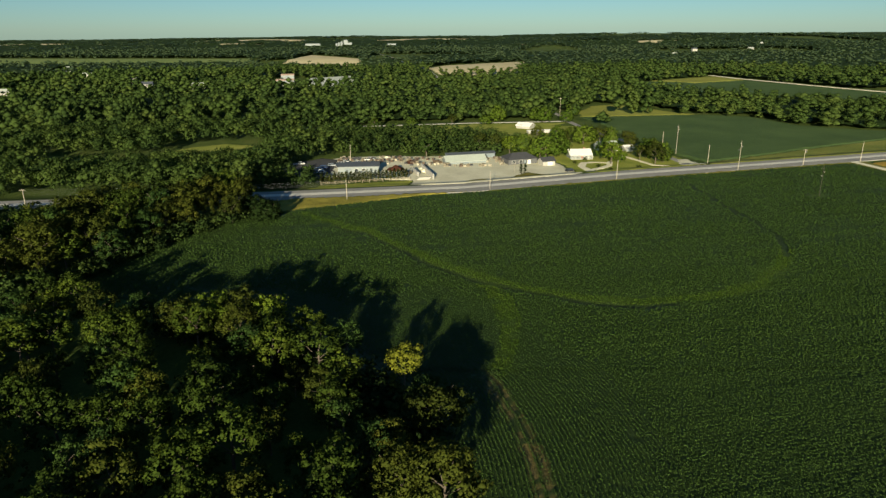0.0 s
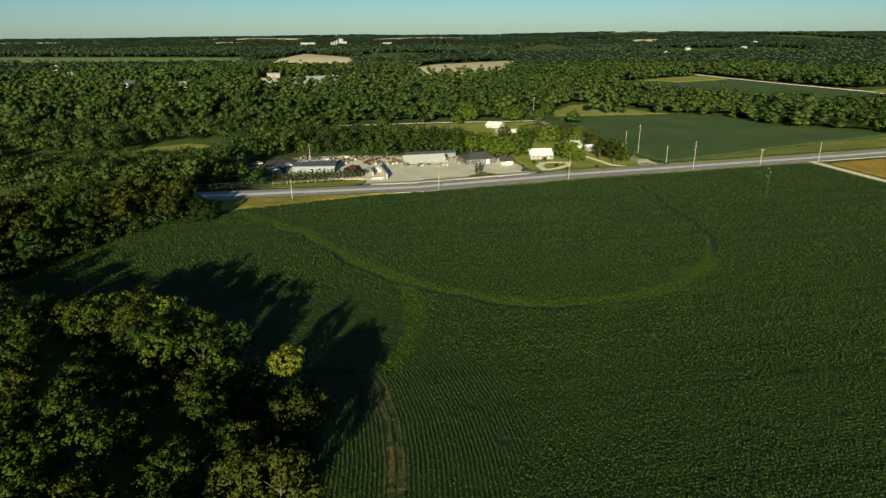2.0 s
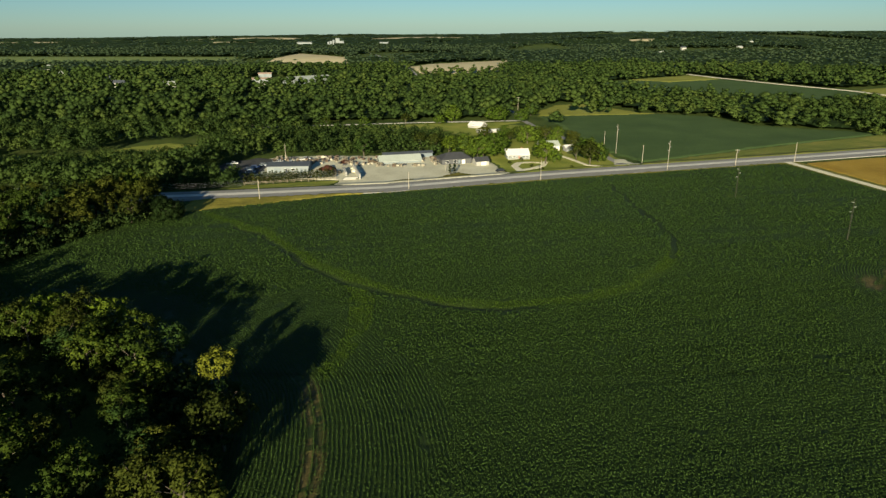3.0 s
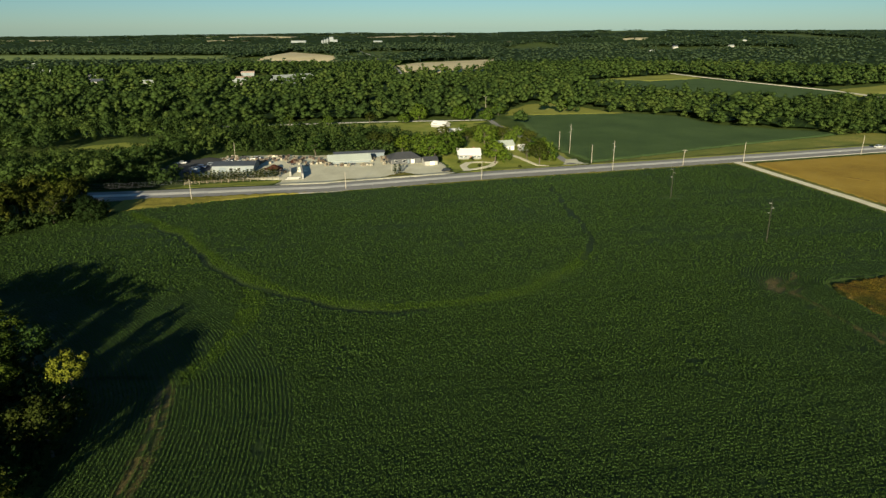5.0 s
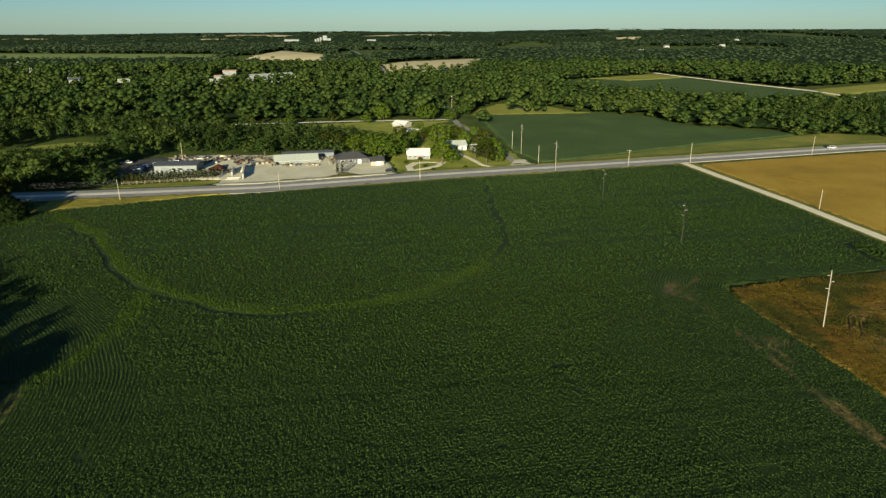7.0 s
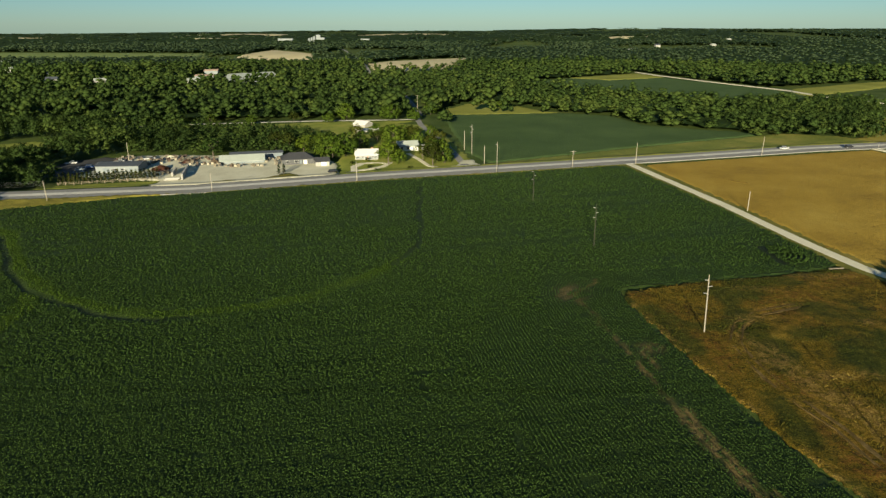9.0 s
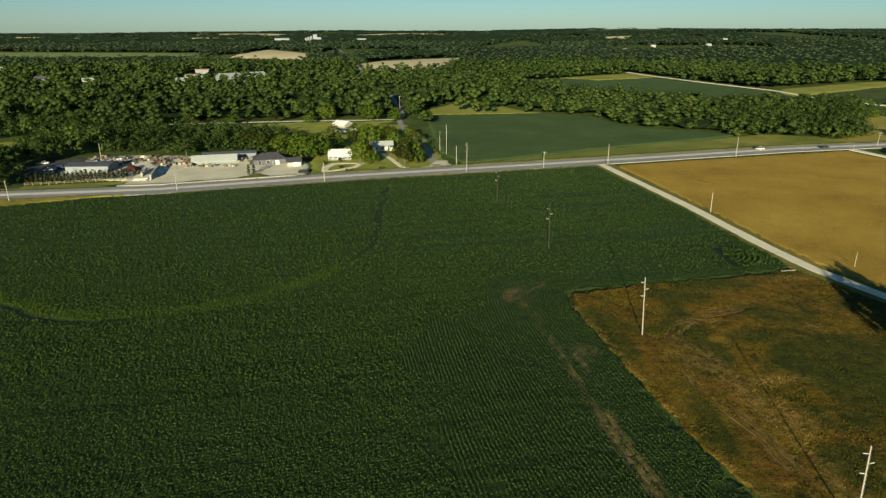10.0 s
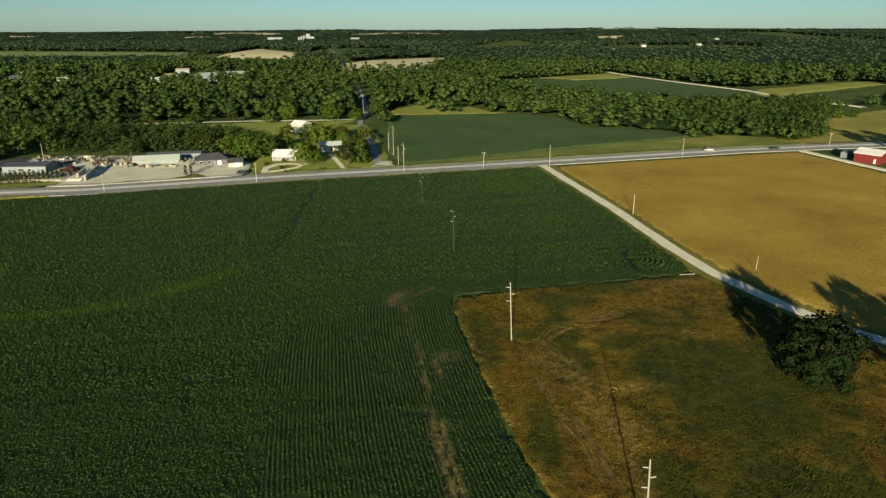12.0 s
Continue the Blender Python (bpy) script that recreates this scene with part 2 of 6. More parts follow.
MAT["brick"] = paint("brick", (0.28, 0.14, 0.1), 0.9, vary=0.3, scale=6)
MAT["block"] = paint("concrete_block", (0.36, 0.35, 0.32), 0.9, vary=0.2, scale=3)
MAT["mulch"] = ground_mat("mulch", [(0.35, (0.04, 0.016, 0.01)), (0.65, (0.085, 0.036, 0.024))], 0.8, 4, 0.05)
MAT["rut_earth"] = ground_mat("rut_earth", [(0.35, (0.06, 0.042, 0.014)), (0.5, (0.13, 0.088, 0.03)), (0.65, (0.22, 0.155, 0.065))], 0.5, 2.5, 0.05)
MAT["soil"] = ground_mat("soil", [(0.35, (0.11, 0.08, 0.05)), (0.65, (0.2, 0.15, 0.1))], 0.6, 4, 0.05)
MAT["tan_stone"] = paint("tan_stone", (0.2, 0.175, 0.13), 0.9, vary=0.35, scale=4)
MAT["red_stone"] = paint("red_stone", (0.11, 0.08, 0.06), 0.9, vary=0.35, scale=4)
MAT["pale_stone"] = paint("pale_stone", (0.42, 0.38, 0.29), 0.9, vary=0.3, scale=4)
MAT["dark_stone"] = paint("dark_slate", (0.06, 0.06, 0.065), 0.9, vary=0.3, scale=4)
MAT["rail"] = paint("tan_rail", (0.3, 0.25, 0.18), 0.9, vary=0.2, scale=2)
MAT["insulator"] = paint("pale_porcelain", (0.4, 0.4, 0.38), 0.35, vary=0.05)
MAT["dark_metal"] = paint("dark_metal", (0.12, 0.12, 0.12), 0.5, 0.6)
MAT["wire"] = paint("aluminium_wire", (0.5, 0.5, 0.5), 0.4, 0.8)
MAT["tyre"] = paint("tyre", (0.02, 0.02, 0.02), 0.8)
MAT["glass"] = paint("dark_glass", (0.03, 0.035, 0.04), 0.08, vary=0.05, spec=0.6)
for car_name, car_col in (("car_white", (0.75, 0.75, 0.73)), ("car_silver", (0.42, 0.46, 0.5)), ("car_blue", (0.06, 0.12, 0.3)), ("car_dark", (0.03, 0.03, 0.035))):
    MAT[car_name] = paint(car_name, car_col, 0.3, 0.2, 0.04, spec=0.6)


# ---- mesh helpers ----
def hash01(i, j, seed):
    h = (i.astype(np.int64) * 374761393 + j.astype(np.int64) * 668265263 + seed * 974634077) & 0x7FFFFFFF
    h = ((h ^ (h >> 13)) * 1274126177) & 0x7FFFFFFF
    return ((h ^ (h >> 16)) & 0xFFFF) / 65535.0


def vnoise(x, y, size, seed=0):
    """Smooth value noise, 0 to 1."""
    x, y = x / size, y / size
    i, j = np.floor(x), np.floor(y)
    fx, fy = x - i, y - j
    fx, fy = fx * fx * (3 - 2 * fx), fy * fy * (3 - 2 * fy)
    a, b = hash01(i, j, seed), hash01(i + 1, j, seed)
    c, d = hash01(i, j + 1, seed), hash01(i + 1, j + 1, seed)
    return (a + (b - a) * fx) * (1 - fy) + (c + (d - c) * fx) * fy


def inside(x, y, poly):
    r = np.zeros(x.shape, bool)
    n = len(poly)
    for k in range(n):
        (x0, y0), (x1, y1) = poly[k], poly[(k + 1) % n]
        if y0 == y1:
            continue
        c = (y0 > y) != (y1 > y)
        r ^= c & (x < (x1 - x0) * (y - y0) / (y1 - y0) + x0)
    return r


def line_dist(x, y, pts):
    """Distance to a polyline, negative on its left-hand side."""
    best = np.full(x.shape, 1e9)
    side = np.ones(x.shape)
    for (x0, y0), (x1, y1) in zip(pts, pts[1:]):
        dx, dy = x1 - x0, y1 - y0
        t = np.clip(((x - x0) * dx + (y - y0) * dy) / (dx * dx + dy * dy), 0, 1)
        ex, ey = x - x0 - t * dx, y - y0 - t * dy
        d = np.hypot(ex, ey)
        s = np.where(dx * ey - dy * ex > 0, -1.0, 1.0)
        near = d < best
        best, side = np.where(near, d, best), np.where(near, s, side)
    return best * side


def smooth(v, a, b):
    t = np.clip((v - a) / (b - a), 0, 1)
    return t * t * (3 - 2 * t)


ROAD = [(-420, 205), (-300, 215), (-160, 233), (-57, 246.5), (10, 257.5), (81, 281), (137, 296.5), (211, 317.5), (304, 345), (363, 357.5), (470, 376), (700, 400)]


def terrain(x, y):
    """Height of the land: level fields, lower ground north of the highway, a wooded rise in the far east, low swells at the horizon."""
    x, y = np.asarray(x, float), np.asarray(y, float)
    d = np.hypot(x - 78, y)
    north = np.where(y > 420, 100.0, -line_dist(x, y, ROAD))
    z = -2.5 * smooth(north, 8, 24)
    z = z + 19 * smooth(y, 950, 2100) * smooth(x - 0.12 * y, 0, 900)
    z = z + smooth(d, 1300, 3500) * (vnoise(x, y, 700, 5) - 0.4) * 16
    for cx, cy, rx, ry, h in ((50, 950, 150, 120, -17), (-245, 1310, 150, 120, -18), (-850, 1390, 480, 100, -16), (-165, 845, 80, 60, -10), (440, 2330, 260, 140, 14), (690, 2170, 140, 110, 12), (-1650, 2780, 340, 140, 14),
                              (-800, 2540, 180, 100, 12), (-50, 3100, 340, 140, 14), (-1020, 3350, 420, 140, 14), (-350, 2330, 220, 60, 6)):
        z = z + h * np.exp(-((x - cx) / rx) ** 2 - ((y - cy) / ry) ** 2)
    return z + smooth(d, 3800, 4700) * 7


def mesh_of(name, verts, faces, mat, flat=True):
    me = bpy.data.meshes.new(name)
    verts, faces = np.asarray(verts, np.float32), np.asarray(faces, np.int32)
    k = faces.shape[1]
    me.vertices.add(len(verts))
    me.vertices.foreach_set("co", verts.ravel())
    me.loops.add(faces.size)
    me.loops.foreach_set("vertex_index", faces.ravel())
    me.polygons.add(len(faces))
    me.polygons.foreach_set("loop_start", np.arange(0, faces.size, k, dtype=np.int32))
    me.polygons.foreach_set("use_smooth", np.full(len(faces), not flat))
    me.update(calc_edges=True)
    me.materials.append(mat)
    return me


def soften(me, normals):
    """Leaf sprays take the light like the crown they clothe."""
    me.normals_split_custom_set_from_vertices(normals / np.linalg.norm(normals, axis=1)[:, None])
    return me


def grid_faces(nu, nv):
    i = np.arange((nu - 1) * (nv - 1))
    a = (i // (nv - 1)) * nv + i % (nv - 1)
    return np.stack([a, a + nv, a + nv + 1, a + 1], 1)


def part(name, bm, material, parent=None, label=""):
    me = bpy.data.meshes.new(name)
    bm.to_mesh(me)
    bm.free()
    me.materials.append(material)
    ob = new(name, me)
    ob.parent = parent
    if label:
        tagged(ob, label)
    return ob


def thing(name, m, label, category, group="", kind=""):
    ob = new(name)
    ob.empty_display_size = 0.3
    ob.matrix_world = m
    return tagged(ob, label, category, group, kind)


def box(x0, x1, y0, y1, z0, z1, bm=None, bevel=0.0):
    b = bmesh.new()
    bmesh.ops.create_cube(b, size=1, matrix=Matrix.Translation(((x0 + x1) / 2, (y0 + y1) / 2, (z0 + z1) / 2)) @ Matrix.Diagonal((x1 - x0, y1 - y0, z1 - z0, 1)))
    if bevel:
        bmesh.ops.bevel(b, geom=b.edges[:], offset=bevel, segments=1, affect="EDGES")
    if bm is None:
        return b
    me = bpy.data.meshes.new("t")
    b.to_mesh(me)
    b.free()
    bm.from_mesh(me)
    bpy.data.meshes.remove(me)
    return bm


def tube(bm, p, q, r0, r1, n=8):
    """A tapered round bar from p to q, added to bm."""
    p, q = Vector(p), Vector(q)
    d = q - p
    m = Matrix.Translation((p + q) / 2) @ d.to_track_quat("Z", "Y").to_matrix().to_4x4()
    bmesh.ops.create_cone(bm, cap_ends=True, segments=n, radius1=r0, radius2=r1, depth=d.length, matrix=m)
    return bm


def sheet(name, poly, z, mat, label, category, step=2.0, kind="structure", rag=0.6, rough=0.0):
    """A piece of land inside an outline, following the ground, its rim sunk into it. rough: height of its plants."""
    xs, ys = zip(*poly)
    gx, gy = np.arange(min(xs) - step, max(xs) + 2 * step, step), np.arange(min(ys) - step, max(ys) + 2 * step, step)
    X, Y = np.meshgrid(gx, gy, indexing="ij")
    k = len(name) + int(abs(xs[0]))
    X = X + (hash01(np.round(X / step), np.round(Y / step), k) - 0.5) * step * 0.6
    Y = Y + (hash01(np.round(X / step), np.round(Y / step), k + 1) - 0.5) * step * 0.6
    ok = inside(X + (vnoise(X, Y, 3 * step, 1) - 0.5) * 4 * rag, Y + (vnoise(X, Y, 3 * step, 2) - 0.5) * 4 * rag, poly)
    h = z + rough * (vnoise(X, Y, 1.4 * step, 5) + 0.7 * hash01(np.round(X * 7), np.round(Y * 7), 6) - 0.6)
    Z = terrain(X, Y) + np.where(ok, h, -0.35)
    f = grid_faces(len(gx), len(gy))
    f = f[ok.ravel()[f].any(1)]
    used = np.unique(f)
    back = np.full(X.size, -1)
    back[used] = np.arange(len(used))
    me = mesh_of(name, np.stack([X, Y, Z], -1).reshape(-1, 3)[used], back[f], mat, False)
    return tagged(new(name, me), label, category, kind=kind)


def ribbon(name, pts, width, z, mat, label, category, thick=0.3, offset=0.0, rag=0.0):
    """A strip of road along a line, with thickness."""
    fine = []
    for (x0, y0), (x1, y1) in zip(pts, pts[1:]):
        m = max(1, int(math.hypot(x1 - x0, y1 - y0) / 6))
        fine += [(x0 + (x1 - x0) * s / m, y0 + (y1 - y0) * s / m) for s in range(m)]
    fine.append(pts[-1])
    bm = bmesh.new()
    rows = []
    for k, (x, y) in enumerate(fine):
        (ax, ay), (bx, by) = fine[max(0, k - 3)], fine[min(len(fine) - 1, k + 3)]
        l = math.hypot(bx - ax, by - ay)
        nx, ny = -(by - ay) / l, (bx - ax) / l
        row = []
        for side in (-1, 1):
            w = offset + side * width / 2 + random.uniform(-rag, rag)
            px, py = x + nx * w, y + ny * w
            h = float(terrain(px, py)) + z
            row += [bm.verts.new((px, py, h)), bm.verts.new((px, py, h - thick))]
        rows.append(row)
    for a, b in zip(rows, rows[1:]):
        bm.faces.new((a[0], b[0], b[2], a[2]))
        bm.faces.new((a[1], b[1], b[0], a[0]))
        bm.faces.new((a[2], b[2], b[3], a[3]))
    bmesh.ops.recalc_face_normals(bm, faces=bm.faces[:])
    ob = part(name, bm, mat)
    return tagged(ob, label, category, kind="structure")


# ---- the land ----
def build_ground():
    a = np.linspace(0, 2 * np.pi, 289)
    r = np.array([0.0, 40, 80, 120, 160, 190] + [200 * 1.012 ** k for k in range(75)] + [490 * 1.05 ** k for k in range(46)] + [4800.0])
    R, A = np.meshgrid(r, a, indexing="ij")
    x, y = 78 + R * np.sin(A), R * np.cos(A)
    z = terrain(x, y) - 0.25 * smooth(R, 120, 180)
    me = mesh_of("ground", np.stack([x, y, z], -1).reshape(-1, 3), grid_faces(len(r), len(a)), MAT["grass"], False)
    tagged(new("ground", me), "rough green grassland reaching to the horizon", "ground", kind="structure")


build_ground()

LANE = [(199, 306), (214.4, 234), (220.8, 195), (226, 171), (235.3, 149), (243.5, 136), (262, 118), (320, 70)]
FIELD = [(-97, 156), (-88, 181), (-78, 203), (-65, 220), (-6, 245), (15, 250), (81, 270.5), (137, 286.5), (190, 301), (196, 301), (203, 270), (211, 233), (217, 196), (221, 173),
         (216, 170), (197, 164.5), (177, 160.5), (156.2, 155), (156.4, 148), (158, 138), (161.2, 121), (164.9, 103), (169.6, 85), (176, 62), (188, 20), (203, -60), (2, -60), (2, 40), (1, 78), (-3, 92), (-11, 104), (-31, 118), (-62, 135)]
LEFT_ROWS = [(16, -60), (16, 40), (14.4, 73), (13.8, 82), (12.1, 92.6), (8.5, 104.5), (-0.6, 119), (-22, 140), (-60, 165)]
BROWN_ROWS = [(203, -60), (188, 20), (178.4, 50), (169.6, 85), (164.9, 103), (161.2, 121), (158, 138), (156.2, 152), (159, 157), (177, 161), (221, 171)]
LOOP = [(-49.7, 217.5), (-25, 197.5), (-8.4, 176.7), (8.5, 158), (20.8, 149), (36, 142), (47.3, 139.5), (63.5, 143), (79.3, 150), (92, 162), (101, 180.5), (104.7, 203), (102, 232), (101, 262)]
BRANCH = [(8.5, 158), (12.5, 150), (13.8, 142), (14.7, 131), (13.5, 118), (10.5, 108)]
WORN = [(148.5, 160.5), (143.5, 156), (141.5, 151), (144, 146), (148.4, 132.6), (150.4, 121), (151.6, 113), (153, 102), (154.5, 93), (156.3, 85), (160, 66)]
GULLY = [(102, 261), (103.9, 218), (104.6, 189.5), (99.5, 173)]


def crop_strip(x0, x1, y0, y1, step):
    xs, ys = np.arange(x0, x1 + step, step), np.arange(y0, y1 + step * 1.5, step)
    X, Y = np.meshgrid(xs, ys, indexing="ij")
    I, J = np.round(X / step), np.round(Y / step)
    X = X + (hash01(I, J, 3) - 0.5) * step * 0.7
    Y = Y + (hash01(I, J, 4) - 0.5) * step * 0.7
    dl, dr = line_dist(X, Y, LEFT_ROWS), line_dist(X, Y, BROWN_ROWS)
    wob = (vnoise(X, Y, 14, 8) - 0.5) * 0.6
    left = (np.abs(dl) < 22) & (Y < 150)
    right = (np.abs(dr) < 24) & ~left
    row = np.where(left, dl, np.where(right, dr, Y - 0.24 * X + 10 * vnoise(X, Y, 90, 6))) + wob
    gap_dark = np.where(left | right, 0.5, 0.2) * (0.45 + 0.6 * vnoise(X, Y, 9, 2))
    cell = max(0.42, 1.5 * step)
    n1 = vnoise(X, Y, cell, 1)
    h = 0.1 + 0.1 * n1 + 0.14 * smooth(Y, 140, 200)
    loop = line_dist(X, Y, LOOP) + (vnoise(X, Y, 8, 12) - 0.5) * 2.5
    wide = 1.6 + 1.2 * vnoise(X, Y, 30, 13)
    fade = 1 - smooth(Y, 160, 190) * (X > 60)
    grass = (1 - smooth(np.abs(loop), wide, wide + 0.7)) * fade * (0.6 + 0.6 * vnoise(X, Y, 10, 17))
    br = line_dist(X, Y, BRANCH)
    grass = np.maximum(grass, 0.7 * (1 - smooth(np.abs(br), 0.8, 2.0 + 2 * vnoise(X, Y, 6, 5))))
    tuft = 1 - smooth(np.hypot((X - 145.5) / 1.6, Y - 240.3), 1.8, 3.6)
    gully = line_dist(X, Y, GULLY) + (vnoise(X, Y, 6, 18) - 0.5) * 2
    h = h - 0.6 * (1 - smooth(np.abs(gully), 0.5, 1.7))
    # the gully takes the dark gap colour as well
    gap_dark = np.maximum(gap_dark, 0.9 * (1 - smooth(np.abs(gully), 0.6, 1.6)))
    # lowered strip beside the waterway, the crop's shade on it painted dark
    shaded_furrow = (1 - smooth(np.abs(loop - 2.7), 0.7, 1.3)) * (X < 56) * (Y < 204)
    gap_dark = np.maximum(gap_dark, shaded_furrow)
    # ground between the curved rows painted fully dark, as shade
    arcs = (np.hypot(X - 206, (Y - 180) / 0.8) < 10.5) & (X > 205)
    gap_dark = np.where(arcs, 1.0, gap_dark)
    row = np.where((shaded_furrow > 0.3) | arcs, 0.4875, row)
    h = h - 0.3 * shaded_furrow
    bare = np.zeros(X.shape)
    for off in (-0.95, 0.95):
        rut = 1 - smooth(np.abs(dl + off), 0.22, 0.5 + 0.25 * vnoise(X, Y, 3, 2))
        bare = np.maximum(bare, rut * 0.55 * (1 - smooth(Y, 100, 112)))
    worn = line_dist(X, Y, WORN)
    for off, thin in ((0.0, 0.42), (1.5, 0.46), (3.0, 0.52)):
        w2 = (1 - smooth(np.abs(worn + off), 0.1, 0.5 + 0.5 * vnoise(X, Y, 5, 20))) * smooth(vnoise(X, Y, 11, 21 + int(off)) + 0.25 * vnoise(X, Y, 1.2, 22), thin, thin + 0.3)
        bare = np.maximum(bare, w2 * np.where((Y < 103) | ((Y > 112) & (Y < 124)) | (Y > 146), 0.85, 0.5))
    bare = np.maximum(bare, 0.7 * (1 - smooth(np.hypot((X - 154.5) / 1.3, Y - 124.5), 0.5, 4.0)) * smooth(vnoise(X, Y, 1.5, 23), 0.25, 0.7))
    bare = np.maximum(bare, 0.75 * (1 - smooth(np.hypot(X - 144, (Y - 153) / 1.2), 1, 6.5)) * smooth(vnoise(X - Y, (X + Y) * 0.2, 1.3, 24), 0.3, 0.7))
    h = np.maximum(0.05, h) * (1 - 0.7 * grass) * (1 - 0.8 * bare) * (1 - 0.8 * tuft)
    h = np.maximum(h, 0.2 * grass * (1 - bare))
    grass = np.maximum(grass, tuft)
    ok = inside(X + (vnoise(X, Y, 2.5, 31) - 0.5) * 1.5, Y + (vnoise(X, Y, 2.5, 32) - 0.5) * 1.5, FIELD)
    h = np.where(ok, h, -0.4)
    f = grid_faces(len(xs), len(ys))
    f = f[ok.ravel()[f].any(1)]
    return np.stack([X, Y, h], -1).reshape(-1, 3), f, row.ravel(), gap_dark.ravel(), grass.ravel(), bare.ravel()


def joined_strips(name, strips, make, mat, names, label, category, flat=True):
    out, n = [], 0
    for s in strips:
        v, f, *at = make(*s)
        out.append((v, f + n, *at))
        n += len(v)
    v, f, *at = [np.concatenate(o) for o in zip(*out)]
    used = np.unique(f)
    back = np.full(len(v), -1)
    back[used] = np.arange(len(used))
    me = mesh_of(name, v[used], back[f], mat, flat)
    for nm, a in zip(names, at):
        me.attributes.new(nm, "FLOAT", "POINT").data.foreach_set("value", a[used].astype(np.float32))
    tagged(new(name, me), label, category, kind="stuff")


CROP = [(-14, 206, -60, 66, 3.0), (-14, 178, 66, 108, 1.0), (-92, 166, 108, 158, 1.0), (-92, 224, 158, 226, 1.2), (-62, 216, 226, 303, 1.6)]
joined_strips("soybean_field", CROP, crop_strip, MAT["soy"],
              ("row", "open", "grass", "bare"), "soybean crop sheet in drilled rows, darkened as shade under the plants, with grassy waterway", "crop field")


def leaf_cards(pos, nrm, size, rng, jit=0.5):
    """Small four-sided leaf sprays at pos, roughly facing nrm. Returns verts and faces."""
    n = len(pos)
    d = nrm + rng.normal(0, jit, (n, 3))
    d /= np.linalg.norm(d, axis=1)[:, None]
    u = np.cross(d, rng.normal(0, 1, (n, 3)))
    u /= np.linalg.norm(u, axis=1)[:, None]
    w = np.cross(d, u)
    s = (size * rng.uniform(0.6, 1.3, n))[:, None]
    q = rng.uniform(0.5, 1.0, n)[:, None]
    tip = rng.uniform(-0.35, 0.35, n)[:, None]
    v = np.stack([pos - u * s, pos - w * s * q + d * s * tip, pos + u * s, pos + w * s * q + d * s * tip], 1)
    f = np.arange(4 * n).reshape(n, 4)
    return v.reshape(-1, 3), f


def in_zone(x, y):
    """0: open field drilled across, 1: rows along the wood, 2: rows along the fallow ground."""
    jag = 9 * (vnoise(x, y, 11, 41) - 0.5) + 1.5 * (vnoise(x, y, 1.5, 42) - 0.5)
    left = (np.abs(line_dist(x, y, LEFT_ROWS) + jag) < 19) & (y + 2 * jag < 146)
    right = np.abs(line_dist(x, y, BROWN_ROWS) + 2.2 * jag) < 38 - 18 * smooth(y, 130, 158)
    return np.where(y < 62, 0, np.where(left, 1, np.where(right & (y < 166 + 0.5 * jag + 0.12 * (x - 156)), 2, 0)))


def along(line, offsets, step):
    """Lines parallel to a field edge."""
    pts = np.array(line, float)
    t = np.concatenate([[0], np.cumsum(np.hypot(*np.diff(pts, axis=0).T))])
    u = np.arange(0, t[-1], step)
    k = np.ones(15) / 15
    x, y = (np.convolve(np.pad(np.interp(u, t, pts[:, c]), 7, mode="edge"), k, "valid") for c in (0, 1))
    tx, ty = np.gradient(x), np.gradient(y)
    l = np.hypot(tx, ty)
    rows = []
    for d in offsets:
        px, py = x + ty / l * (d + 0.12 * np.sin(u / 9 + d * 0.3)), y - tx / l * (d + 0.12 * np.sin(u / 9 + d * 0.3))
        run = np.concatenate([[0], np.cumsum(np.hypot(np.diff(px), np.diff(py)))])
        even = np.arange(0, run[-1], step)
        rows.append((np.interp(even, run, px), np.interp(even, run, py)))
    return rows


def bushes(x, y, wide, tall, rng, leaves=5):
    """At each place a low plant of a few three-cornered leaf sprays, some upright along its sides, some lying flat on top."""
    n = len(x)
    streak = vnoise(y - 0.2 * x, x * 0.05, 2.2, 15)
    h = tall * (0.66 + 0.3 * vnoise(x, y, 22, 46) + 0.55 * (streak - 0.5) + rng.uniform(-0.2, 0.2, n))
    a = rng.uniform(0, 6.28, (n, 1)) + np.arange(leaves)[None, :] * (6.28 / leaves) + rng.uniform(-0.5, 0.5, (n, leaves))
    r = wide * rng.uniform(0.15, 1.0, (n, leaves))
    up = rng.uniform(0.35, 1.0, (n, leaves))
    c = np.stack([x[:, None] + np.cos(a) * r, y[:, None] + np.sin(a) * r, h[:, None] * up], -1).reshape(-1, 3)
    d = np.stack([np.cos(a) * (1.25 - up), np.sin(a) * (1.25 - up), 0.15 + 0.75 * up], -1).reshape(-1, 3) + rng.normal(0, 0.3, (n * leaves, 3))
    d /= np.linalg.norm(d, axis=1)[:, None]
    u = np.cross(d, rng.normal(0, 1, d.shape))
    u /= np.linalg.norm(u, axis=1)[:, None]
    w = np.cross(d, u)
    s = (wide * (1.7 / math.sqrt(leaves)) * rng.uniform(0.55, 0.95, len(c)))[:, None]
    v = np.stack([c + u * s, c - u * s * 0.5 + w * s * 0.8, c - u * s * 0.5 - w * s * 0.8], 1).reshape(-1, 3)
    v[:, 2] = np.maximum(v[:, 2], 0.04)
    return v, np.arange(len(v)).reshape(-1, 3)


